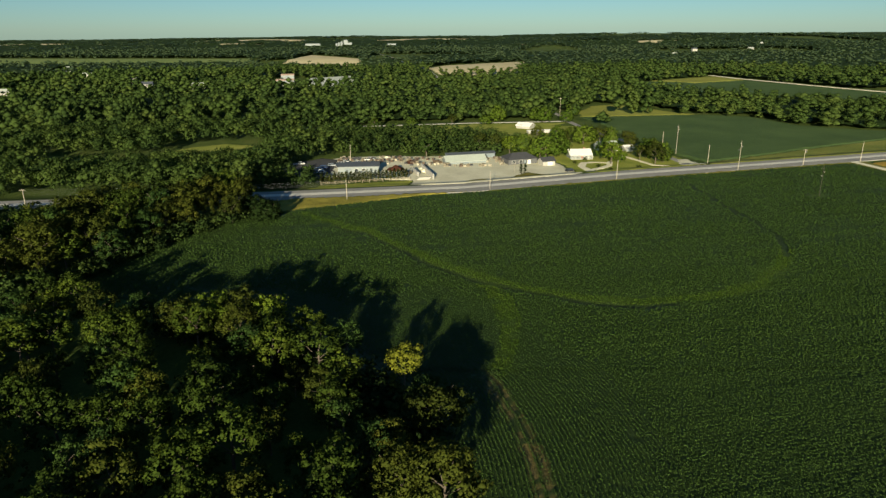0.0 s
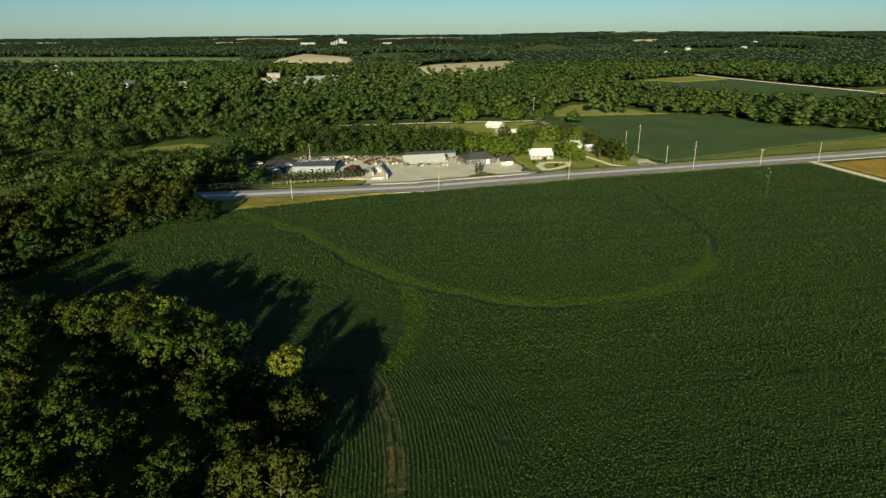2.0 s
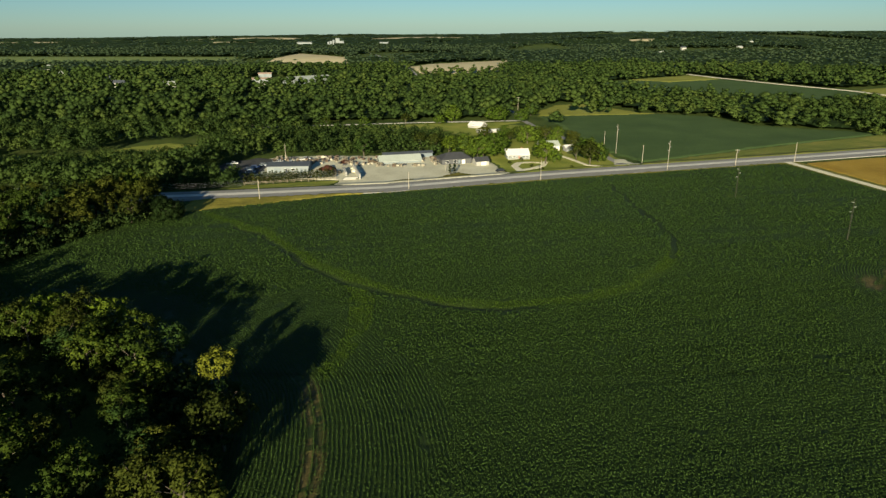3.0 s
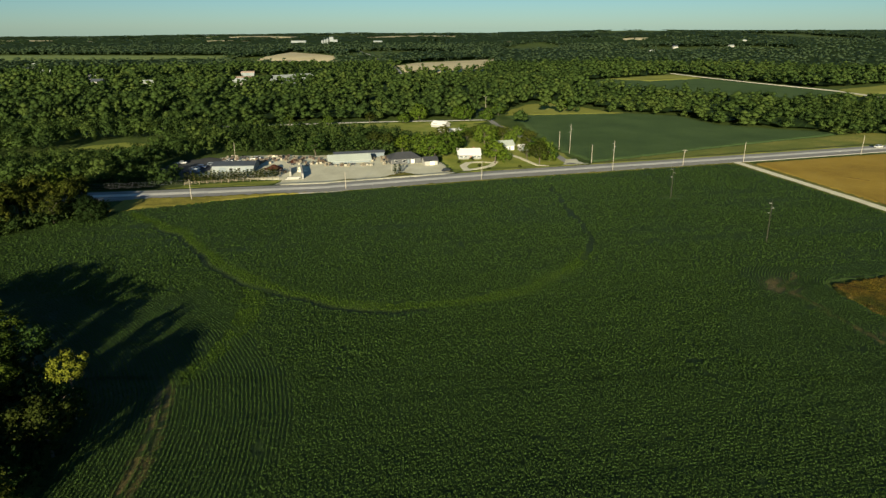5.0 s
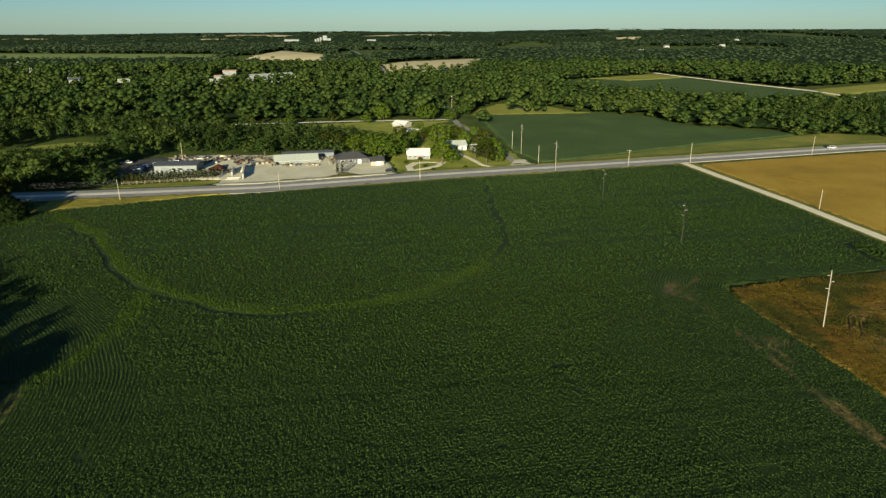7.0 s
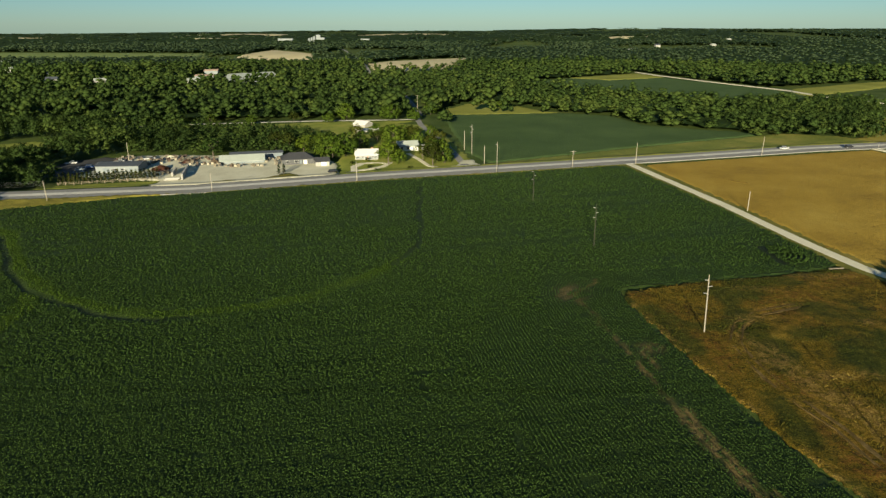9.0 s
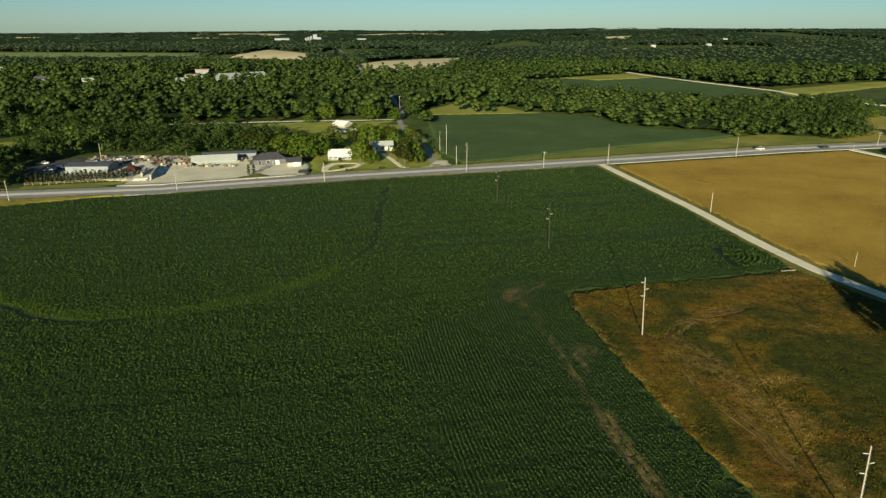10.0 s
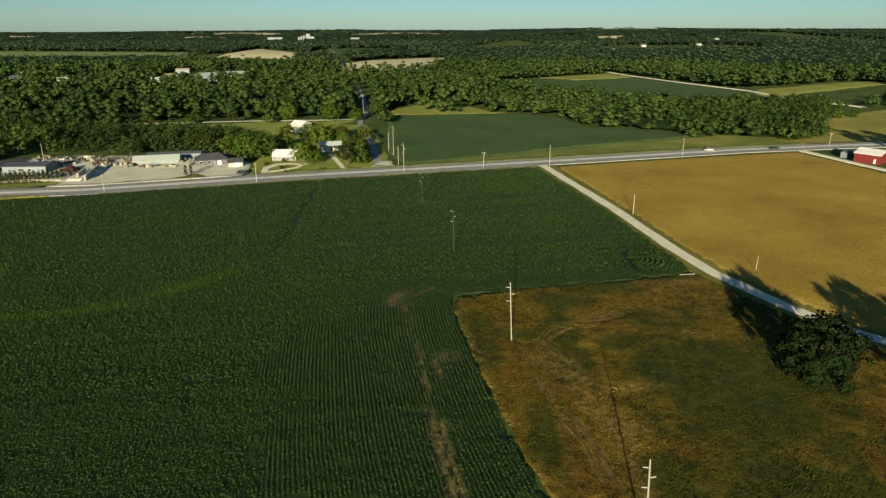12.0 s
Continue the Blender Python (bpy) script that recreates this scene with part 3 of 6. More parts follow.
def plants(y0, y1, gap_x, gap_y, wide, tall, seed, grassy=False):
    """Single bushy plants, drilled in lines across the open field."""
    rng = np.random.default_rng(seed)
    X, C = np.meshgrid(np.arange(-95, 224, gap_x), np.arange(y0 - 40, y1 + 40, gap_y), indexing="ij")
    X = X + rng.uniform(-0.4, 0.4, X.shape) * gap_x
    Y = C + 0.2 * (X - 60) - 10 * (vnoise(X, C, 90, 6) - 0.5) + rng.normal(0, 0.12, X.shape) * gap_y
    run = vnoise(C * 0.9, X * 0.035, 1.3, 15) + 0.25 * vnoise(X, C, 3.0, 16)
    ok = (Y > y0) & (Y <= y1) & (grassy | (run > (0.13 if y1 > 112 else 0.08)))
    x, y = X[ok], Y[ok]
    zone = in_zone(x, y)
    ok = inside(x, y, FIELD) & ((zone == 0) | (grassy & (zone == 1)))
    side = line_dist(x, y, LOOP) + (vnoise(x, y, 8, 12) - 0.5) * 2.5
    loop = np.abs(side)
    ok &= ~((side > 1.6) & (side < 3.8) & (x < 56) & (y < 204)) | (rng.uniform(0, 1, len(x)) < 0.06)
    way = ((loop < 1.7) & ((y < 178) | (x < 60))) | ((np.abs(line_dist(x, y, BRANCH)) < 1.8 + 1.2 * smooth(y, 112, 142)) & (vnoise(x, y, 3, 47) > 0.28))
    ok &= way if grassy else ~way
    ok &= (np.abs(line_dist(x, y, GULLY) + (vnoise(x, y, 6, 18) - 0.5) * 2) > 1.1) | (rng.uniform(0, 1, len(x)) < 0.1)
    ok &= (np.hypot((x - 145.5) / 1.6, y - 240.3) > 3.0) & ((np.hypot(x - 206, (y - 180) / 0.8) > 10) | (x < 205))
    ok &= (np.hypot(x - 144, (y - 153) / 1.2) > 5) | (vnoise(x - y, (x + y) * 0.2, 1.3, 24) < 0.45)
    ok &= vnoise(x, y, 5, 44) + 0.5 * vnoise(x, y, 1.3, 45) > 0.2
    x, y = x[ok], y[ok]
    v, f = bushes(x, y, wide, tall, rng, 5 if y0 > 160 else 3 if y0 < 0 else 7 if y0 < 100 else 6)
    if grassy:
        return tagged(new("waterway_grass", mesh_of("waterway_grass", v, f, MAT["way_grass"])), "lush lighter green grass along a waterway in the crop", "grass", kind="stuff")
    tagged(new("soybean_plants", mesh_of("soybean_plants", v, f, MAT["soy_row"])), "bushy dark green soybean plants covering the field", "crop field", kind="stuff")


def row_plants(lines, zone, seed, wide, tall, label):
    """Plants set close along given lines, with open alleys between the lines."""
    rng = np.random.default_rng(seed)
    x, y = np.concatenate([q[0] for q in lines]), np.concatenate([q[1] for q in lines])
    x, y = x + rng.normal(0, 0.06, len(x)), y + rng.normal(0, 0.06, len(y))
    ok = inside(x, y, FIELD) & (in_zone(x, y) == zone) & (y > 62) & (y < 182 if zone else y > 0)
    if zone == 1:
        ok &= ~((np.abs(line_dist(x, y, BRANCH)) < 1.8 + 1.2 * smooth(y, 112, 142)) & (vnoise(x, y, 3, 47) > 0.28))
    worn = line_dist(x, y, WORN)
    for off in (0.0, 1.5, 3.0):
        ok &= ~((np.abs(worn + off) < 0.1 + 0.45 * vnoise(x, y, 5, 20)) & (vnoise(x, y, 11, 21 + int(off)) > np.where((y < 103) | ((y > 112) & (y < 124)), 0.42, 0.5) + 0.04 * off))
    ok &= ~((worn > -4.5) & (worn < 0.8) & (y < 132) & (rng.uniform(0, 1, len(x)) < 0.4 * vnoise(x, y, 6, 25)))
    ok &= (np.hypot((x - 154.5) / 1.3, y - 124.5) > 3) | (rng.uniform(0, 1, len(x)) < 0.45)
    ok &= (np.hypot(x - 144, (y - 153) / 1.2) > 5) | (vnoise(x - y, (x + y) * 0.2, 1.3, 24) < 0.45)
    ok &= (np.abs(np.abs(line_dist(x, y, LEFT_ROWS)) - 0.95) > 0.36) | (y > 112)
    ok &= vnoise(x, y, 5, 44) + 0.5 * vnoise(x, y, 1.3, 45) > 0.25
    v, f = bushes(x[ok], y[ok], wide, tall, rng)
    tagged(new("soybean_rows", mesh_of("soybean_rows", v, f, MAT["soy_row"])), label, "crop field", kind="stuff")


ROW_LABEL = "dark green drilled soybean rows, leafy and uneven"
row_plants(along(BROWN_ROWS[2:], -0.72 * np.arange(1, 72), 0.36), 2, 31, 0.22, 0.66, ROW_LABEL)
row_plants(along(LEFT_ROWS[1:], [0.72 * k for k in range(-18, 34)], 0.32), 1, 32, 0.2, 0.66, ROW_LABEL)
turn_rows = [(206 + r * np.cos(a), 180 + 0.8 * r * np.sin(a)) for r in np.arange(2.0, 10, 1.45) for a in [np.linspace(-1.4, 1.4, int(8 * r))]]
row_plants(turn_rows, 0, 36, 0.44, 1.0, "curved soybean rows where the drill turned")
for k, (y0, y1, gx, gy, wide, tall) in enumerate([(-58, 62, 2.0, 1.5, 0.95, 0.6), (62, 112, 0.42, 0.74, 0.27, 0.66), (112, 165, 0.52, 0.76, 0.36, 0.62), (165, 226, 0.72, 0.88, 0.44, 0.6), (226, 302, 0.85, 0.95, 0.46, 0.6)]):
    plants(y0, y1, gx, gy, wide, tall, 51 + k)
plants(100, 225, 0.55, 0.6, 0.36, 0.5, 61, True)

FALLOW = [(158, 154), (177, 160), (197, 164), (216, 169.5), (222, 170), (231, 149), (240, 135), (258, 118), (315, 70), (330, 50), (330, -60), (204, -60), (189, 20), (177, 60), (170.1, 85), (165.4, 103), (161.8, 121), (158.5, 138), (156.8, 150)]
RUTS = [(196, 146), (184, 141), (178, 136), (173.8, 128), (173.3, 121), (174, 113), (175.5, 104.5), (178, 97), (178.6, 91), (179.5, 85), (184, 60)]


def fallow_zones(X, Y):
    """How much straw, fresh green and rust-red weed the fallow ground bears."""
    rough = vnoise(X, Y, 5, 6) + 0.5 * vnoise(X, Y, 1.5, 7)

    def patch(cx, cy, rx, ry, a=0.4, b=1.25):
        return 1 - smooth(np.hypot((X - cx) / rx, (Y - cy) / ry) + 0.6 * (rough - 0.7), a, b)
    spine = line_dist(X, Y, [(176, 130), (179, 118), (182, 104), (184, 90), (185, 60)])
    straw = (1 - smooth(np.abs(spine) + 3.5 * (rough - 0.7), 0.6, 4.0)) * 0.8
    for cx, cy, rx, ry, k in ((188, 114, 9, 2.6, 1.0), (207.5, 136.5, 3.5, 1.8, 0.8), (211, 164, 12, 2.4, 0.6), (184, 139, 6, 2.0, 0.8), (185, 101, 4, 8, 0.8), (190, 156, 9, 2, 0.4)):
        straw = np.maximum(straw, k * patch(cx, cy, rx, ry))
    edge = np.abs(line_dist(X, Y, BROWN_ROWS))
    straw = np.maximum(straw, 0.6 * (1 - smooth(edge, 1.0, 3.0)) * smooth(rough, 0.5, 0.9))
    green = patch(208, 116, 24, 24, 0.5, 1.15)
    for cx, cy, rx, ry, k in ((171.5, 100, 3.5, 12, 0.9), (194, 132, 9, 5, 0.8), (178, 128, 3, 4, 0.6), (205, 85, 16, 14, 0.9)):
        green = np.maximum(green, k * patch(cx, cy, rx, ry))
    green = np.maximum(green, 0.85 * smooth(vnoise(X, Y, 9, 9) + 0.3 * vnoise(X, Y, 2.5, 10), 0.62, 0.9))
    green = np.maximum(green, (1 - smooth(edge + 1.2 * (rough - 0.7), 0.4, 2.0)) * (Y > 134))
    rust = 0.0 * X
    for cx, cy, rx, ry, k in ((227, 105, 7, 6, 1.0), (220, 95, 8, 5, 1.0), (210, 103, 6, 4, 0.8), (177, 87, 5, 8, 0.9), (189, 88, 6, 7, 0.8), (163.5, 140, 5, 5, 0.8), (168, 122, 3, 10, 0.8), (200, 162, 18, 3, 0.8)):
        rust = np.maximum(rust, k * patch(cx, cy, rx, ry))
    rust = np.maximum(0.75 * rust, 0.5 * smooth(vnoise(X, Y, 8, 12) + 0.35 * vnoise(X, Y, 2, 13), 0.66, 0.95))
    return np.clip(straw, 0, 1), np.clip(green, 0, 1), np.clip(rust, 0, 1)


def fallow_strip(x0, x1, y0, y1, step):
    xs, ys = np.arange(x0, x1 + step, step), np.arange(y0, y1 + step * 1.5, step)
    X, Y = np.meshgrid(xs, ys, indexing="ij")
    I, J = np.round(X / step), np.round(Y / step)
    X = X + (hash01(I, J, 3) - 0.5) * step * 0.7
    Y = Y + (hash01(I, J, 4) - 0.5) * step * 0.7
    d = line_dist(X, Y, RUTS) + (vnoise(X, Y, 5, 3) - 0.5) * 1.2
    rut = np.zeros(X.shape)
    for off in (-1.0, 1.0):
        rut = np.maximum(rut, (1 - smooth(np.abs(d + off), 0.25, 0.9)) * smooth(vnoise(X, Y, 4, 5), 0.2, 0.6))
    straw, green, rust = fallow_zones(X, Y)
    h = 0.08 + 0.12 * vnoise(X, Y, 2.2, 1) + 0.1 * hash01(I, J, 8) - 0.16 * rut + 0.2 * (1 - smooth(np.abs(line_dist(X, Y, [(184, 131), (190, 138), (197, 143)])), 0.8, 2.5))
    ok = inside(X + (vnoise(X, Y, 3, 31) - 0.5) * 1.6, Y + (vnoise(X, Y, 3, 32) - 0.5) * 1.6, FALLOW)
    h = np.where(ok, h, -0.4)
    f = grid_faces(len(xs), len(ys))
    f = f[ok.ravel()[f].any(1)]
    return np.stack([X, Y, h], -1).reshape(-1, 3), f, np.maximum(rut * 0.85, straw).ravel(), green.ravel(), rust.ravel()


joined_strips("fallow_field", [(156, 250, 66, 120, 0.5), (156, 250, 120, 173, 0.65), (250, 332, 50, 125, 2.0), (178, 332, -60, 66, 2.0)], fallow_strip, MAT["fallow"], ("straw", "green", "rust"),
              "brown weedy fallow ground with worn tracks", "field", False)


def weed_tufts():
    """Upright clumps of dead and fresh weeds, thicker in drifts, thin along the ruts."""
    rng = np.random.default_rng(19)
    x, y = rng.uniform(156, 262, 90000), rng.uniform(64, 172, 90000)
    drift = vnoise(x, y, 7, 33) + 0.6 * vnoise(x, y, 2, 34)
    keep = inside(x, y, FALLOW) & (rng.uniform(0, 1, len(x)) < 0.25 + 0.75 * smooth(drift, 0.45, 1.05))
    d = line_dist(x, y, RUTS) + (vnoise(x, y, 5, 3) - 0.5) * 1.2
    keep &= np.abs(np.abs(d) - 1.0) > 0.6
    x, y, drift = x[keep], y[keep], drift[keep]
    n = len(x)
    straw, green, rust = fallow_zones(x, y)
    tone = np.clip(0.42 + 0.48 * straw * (1 - 0.6 * green) - 0.42 * green - 0.1 * rust + rng.normal(0, 0.11, n), 0.02, 1)
    a, lean = rng.uniform(0, 6.28, n), rng.normal(0, 0.35, (n, 2))
    w, h = rng.uniform(0.05, 0.16, n), rng.uniform(0.06, 0.26, n) * (0.6 + 0.5 * drift)
    ux, uy = np.cos(a) * w, np.sin(a) * w
    v = np.stack([np.stack([x - ux, y - uy, 0.06 + 0 * x], -1), np.stack([x + ux, y + uy, 0.06 + 0 * x], -1), np.stack([x + 0.6 * ux + lean[:, 0] * h, y + 0.6 * uy + lean[:, 1] * h, 0.1 + h], -1), np.stack([x - 0.9 * ux + lean[:, 0] * h, y - 0.9 * uy + lean[:, 1] * h, 0.1 + 0.8 * h], -1)], 1)
    me = mesh_of("weed_tufts", v.reshape(-1, 3), np.arange(4 * n).reshape(n, 4), MAT["weed"])
    me.attributes.new("tone", "FLOAT", "POINT").data.foreach_set("value", np.repeat(tone, 4).astype(np.float32))
    tagged(new("weed_tufts", me), "dry golden, rusty and green weeds on fallow ground", "weeds", kind="stuff")


weed_tufts()
for off in (-1.0, 1.0):
    ribbon("wheel_rut", RUTS, 0.42, 0.16, MAT["rut_earth"], "bare earth wheel rut through dead weeds", "track", offset=off, rag=0.3)

# highway: asphalt with a pale worn lane, and the lesser ways
ribbon("road", ROAD, 14.5, 0.12, MAT["asphalt"], "grey asphalt two-lane highway with wide shoulders", "road")
ribbon("road_lane", ROAD, 3.6, 0.135, MAT["concrete"], "pale worn driving lane of the highway", "road", offset=0.8)
sheet("road_verge", [(-61, 219), (-63, 238), (-57, 240.5), (8, 251), (18, 253), (-6, 246.5)], 0.25, MAT["dry_grass"], "tall yellowed grass verge beside the highway", "verge", 1.0, rag=0.3, rough=0.3)
sheet("near_verge", [(18, 251), (81, 271), (137, 287), (196, 303), (196, 307), (137, 291), (81, 275), (18, 254)], 0.06, MAT["verge"], "short grass edge between crop and highway", "verge", 1.0, rag=0.2, rough=0.1)
sheet("far_verge", [(128, 302), (205, 324), (300, 352), (352, 364), (360, 378), (352, 400), (320, 408), (306, 402), (268, 385), (218, 362), (134, 319)], 0.15, MAT["bank_grass"], "rough grass bank beyond the highway", "verge", 1.5, rag=0.3, rough=0.25)
ribbon("lane_verge", LANE, 11.0, 0.12, MAT["verge"], "rough grass edges of the farm lane", "verge", rag=0.5)
ribbon("farm_lane", LANE, 3.8, 0.16, MAT["limestone"], "white crushed limestone farm lane", "lane", rag=0.15)
RIPE = [(206, 304), (270, 323), (334, 340.5), (346, 299), (360, 235), (400, 120), (330, 68), (266, 120), (247, 138), (239, 151), (230, 172), (225, 195), (218.5, 234)]
RIPE_TRACK = [(226, 186), (241, 198), (254, 207.6), (272.6, 215.7), (288, 219.7), (304.5, 222.5), (352, 224)]
for off in (-0.9, 0.9):
    ribbon("wheel_track", RIPE_TRACK, 0.7, 0.24, MAT["ripe_dark"], "faint wheel track through the ripe crop", "track", offset=off, rag=0.35)
sheet("worn_patch", [(231, 273.5), (233, 273), (238, 267), (237, 265.5), (233.5, 269)], 0.4, MAT["ripe_dark"], "small dark patch in the ripe crop", "patch", 0.7, rag=0.2)
sheet("ripe_field", RIPE, 0.24, MAT["ripe"], "golden ripe crop field beside the lane", "crop field", 1.3, rag=0.03, rough=0.1)
ribbon("barn_drive", [(337, 349), (340, 340), (347, 316), (353, 297), (366, 250)], 4.0, 0.1, MAT["limestone"], "white gravel drive to the red barn", "lane", rag=0.2)
NFIELD = [(134, 321), (218, 364), (268, 387), (305, 404), (304, 408), (298, 414), (270, 428), (246, 443), (233, 490), (201, 505), (106, 494), (113, 460), (119, 400), (124, 350)]
sheet("side_apron", [(115, 302), (124.5, 305), (129, 310), (126, 328), (120.5, 327), (117, 311)], 0.16, MAT["gravel"], "pale gravel mouth of the side road", "road", 0.8, rag=0.2)
sheet("far_crop_field", NFIELD, 0.3, MAT["far_soy"], "even dark green crop field beyond the highway", "crop field", 1.5, rag=0.3, rough=0.16)
YELLOW = [(107, 498), (200, 508), (188, 518), (168, 557), (154, 578), (131, 567), (112, 530)]
sheet("grass_field", YELLOW, 0.15, MAT["pale_green"], "yellow-green mown grass field at the wood edge", "field", 2, rough=0.15)
FARF = [(165, 806), (216, 818), (272, 842), (372, 905), (386, 832), (420, 745), (452, 667), (447, 598), (384, 575), (299, 625), (256, 653), (222, 705)]
sheet("distant_crop_field", FARF, 0.4, MAT["far_soy"], "dark green crop field between woods", "crop field", 3, rough=0.5)
sheet("distant_grass_field", [(268, 842), (370, 905), (384, 838), (340, 815), (306, 800)], 1.1, MAT["pale_green"], "bright green strip of grass at a field's end", "field", 3)
TANF = [(-24, 1158), (0, 1225), (175, 1355), (129, 1142), (125, 1080), (61, 1066), (0, 1056)]
sheet("stubble_field", TANF, 0.6, MAT["stubble"], "pale tan stubble field among woods", "field", 5)
FAR2 = [(-350, 1440), (-347, 1750), (-194, 1530), (-172, 1372), (-260, 1420)]
sheet("tan_field", FAR2, 0.6, MAT["stubble"], "distant tan field edged by trees", "field", 6)
BAND = [(-1350, 1500), (-425, 1448), (-457, 1562), (-1350, 1680)]
sheet("hay_field", BAND, 0.6, MAT["meadow"], "long pale green field in the distance", "field", 8)
EASTF = [(450, 622), (456, 660), (470, 690), (590, 762), (640, 785), (640, 750), (540, 684)]
sheet("east_field", EASTF, 0.5, MAT["pale_green"], "pale green pasture beside a gravel road", "field", 4)
PALE = [[(260, 2290), (420, 2350), (600, 2300), (640, 2440), (290, 2440)], [(620, 2100), (760, 2150), (740, 2240), (630, 2200)], [(-1900, 2700), (-1400, 2760), (-1350, 2880), (-1900, 2860)], [(-900, 2500), (-700, 2500), (-680, 2580), (-900, 2580)],
        [(-300, 3000), (200, 3050), (200, 3200), (-300, 3150)], [(-1350, 3300), (-700, 3250), (-700, 3400), (-1350, 3450)]]
for p in PALE:
    sheet("distant_field", p, 1.0, MAT["stubble"], "far pale harvested field between woods", "field", 12)
LOT = [(-76, 290), (-74, 322), (-62, 332), (-52, 338), (-36, 341), (0, 340), (26, 341), (56, 324), (61, 305), (64, 290), (60, 284), (4, 266), (-9, 265), (-14, 273), (-13, 284), (-40, 288), (-58, 292)]
sheet("gravel_yard", LOT, 0.09, MAT["gravel"], "pale crushed stone yard of a landscaping business", "yard", 1.0, rag=0.4)
sheet("roadside_lawn", [(-58, 262), (-16, 268), (-15, 283), (-54, 273)], 0.07, MAT["yard"], "mown grass strip between fence and highway", "lawn", 1.0, rag=0.2, rough=0.05)
YARD = [(66, 287), (128, 305), (121, 348), (112, 400), (98, 447), (60, 456), (20, 462), (14, 412), (58, 345), (59, 325), (63, 306)]
sheet("lawn", YARD, 0.05, MAT["yard"], "sunlit green lawn round the houses", "lawn", 1.5, rag=0.4, rough=0.06)
ribbon("house_drive", [(69, 291), (70, 300), (68, 311), (71, 319), (77, 321), (83, 319)], 3.6, 0.16, MAT["limestone"], "white gravel drive looping to a porch", "drive", rag=0.2)
ribbon("house_drive", [(70, 302), (76, 306), (82, 312), (85, 322)], 3.0, 0.17, MAT["limestone"], "white gravel drive looping to a porch", "drive", rag=0.2)
ribbon("garden_path", [(108, 303), (104, 314), (99, 328), (92, 345)], 2.2, 0.16, MAT["limestone"], "narrow pale path from highway to house", "drive", rag=0.2)
STRIP = [(-260, 418), (-111, 438), (-70, 450), (-30, 457), (17, 466), (60, 470), (90, 474)]
ribbon("back_road", STRIP, 2.8, 0.12, MAT["asphalt"], "narrow pale road along the wood edge", "road")
sheet("back_lawn", [(-40, 440), (16, 458), (60, 464), (88, 466), (50, 425), (26, 408), (-15, 412)], 0.06, MAT["yard"], "open grass beside the back road", "lawn", 2, rough=0.1)
SIDE = [(124, 302), (122, 312), (117, 343), (109, 385), (95, 445), (91, 475), (92, 499), (86, 545), (68, 654), (36, 820), (-30, 1142), (-80, 1400), (-180, 1834)]
sheet("yard_asphalt", [(-79, 286), (-78, 323), (-64, 335), (-54, 331), (-53, 300), (-57, 288)], 0.13, MAT["old_asphalt"], "dark old asphalt in the corner of the yard", "yard", 1.0, rag=0.3)
ribbon("side_road", SIDE, 3.8, 0.13, MAT["asphalt"], "grey side road running into the woods", "road")
FARROAD = [(374, 925), (385, 870), (418, 765), (454, 672), (462, 600), (490, 540)]
ribbon("field_road", FARROAD, 6, 0.9, MAT["limestone"], "white gravel road between distant fields", "road")
CLEAR = [(-156, 338), (-149, 369), (-130, 382), (-112, 377), (-109, 357), (-125, 346)]
sheet("clearing", CLEAR, 0.06, MAT["yard"], "small grassy clearing among trees", "clearing", 1.5, rough=0.1)
sheet("yard_island", [(30, 283), (36, 282), (49, 288), (48, 291), (40, 298), (34, 292)], 0.2, MAT["verge"], "grass island beside the yard entrance", "lawn", 0.7, rag=0.1, rough=0.1)
sheet("yard_island", [(9, 276), (20, 280.5), (20, 284), (14, 283)], 0.2, MAT["verge"], "grass island beside the yard entrance", "lawn", 0.7, rag=0.1, rough=0.1)
sheet("pasture", [(345, 384), (352, 372), (470, 392), (560, 420), (560, 520), (500, 530), (402, 470), (370, 400)], 0.1, MAT["dry_lawn"], "dry tan-green pasture by the highway", "pasture", 3, rough=0.15)


# ---- trees ----
def crown_points(rng, width, height, base, lobes, cards, cone=0.0):
    """Leaf places and outward directions of a crown: many overlapping uneven lobes with gaps between."""
    P, N = [], []
    mid = np.array([0, 0, base + (height - base) * 0.45])
    for k in range(lobes):
        a = 2.399 * k + rng.uniform(-0.6, 0.6)
        t = (k + 0.5) / lobes
        prof = math.sqrt(max(0.02, 1 - (1.5 * t - 0.5) ** 2)) * (1 - cone) + cone * (1 - t)
        rad = width / 2 * prof * rng.uniform(0.35, 0.85)
        c = np.array([rad * math.cos(a), rad * math.sin(a), base + (height - base) * (0.1 + 0.8 * t + rng.uniform(-0.06, 0.06))])
        r = width * rng.uniform(0.10, 0.21) * (1 - cone * 0.5 * t)
        m = max(4, int(cards / lobes * (r / width / 0.155) ** 2))
        d = rng.normal(0, 1, (m, 3))
        d /= np.linalg.norm(d, axis=1)[:, None]
        d[:, 2] = np.where(d[:, 2] < -0.35, -d[:, 2], d[:, 2])
        rr = r * rng.uniform(0.5, 1.2, m)[:, None]
        p = c + d * rr * np.array([1, 1, 0.8])
        out = p - mid
        out /= np.linalg.norm(out, axis=1)[:, None]
        P.append(p)
        N.append(0.6 * d + 0.4 * out)
    return np.concatenate(P), np.concatenate(N)


OCTA = [(1, 0, 0), (0, 1, 0), (-1, 0, 0), (0, -1, 0), (0, 0, 1), (0, 0, -1)]
OCTA_FACES = [f for k in range(4) for f in ((k, (k + 1) % 4, 4), ((k + 1) % 4, k, 5))]


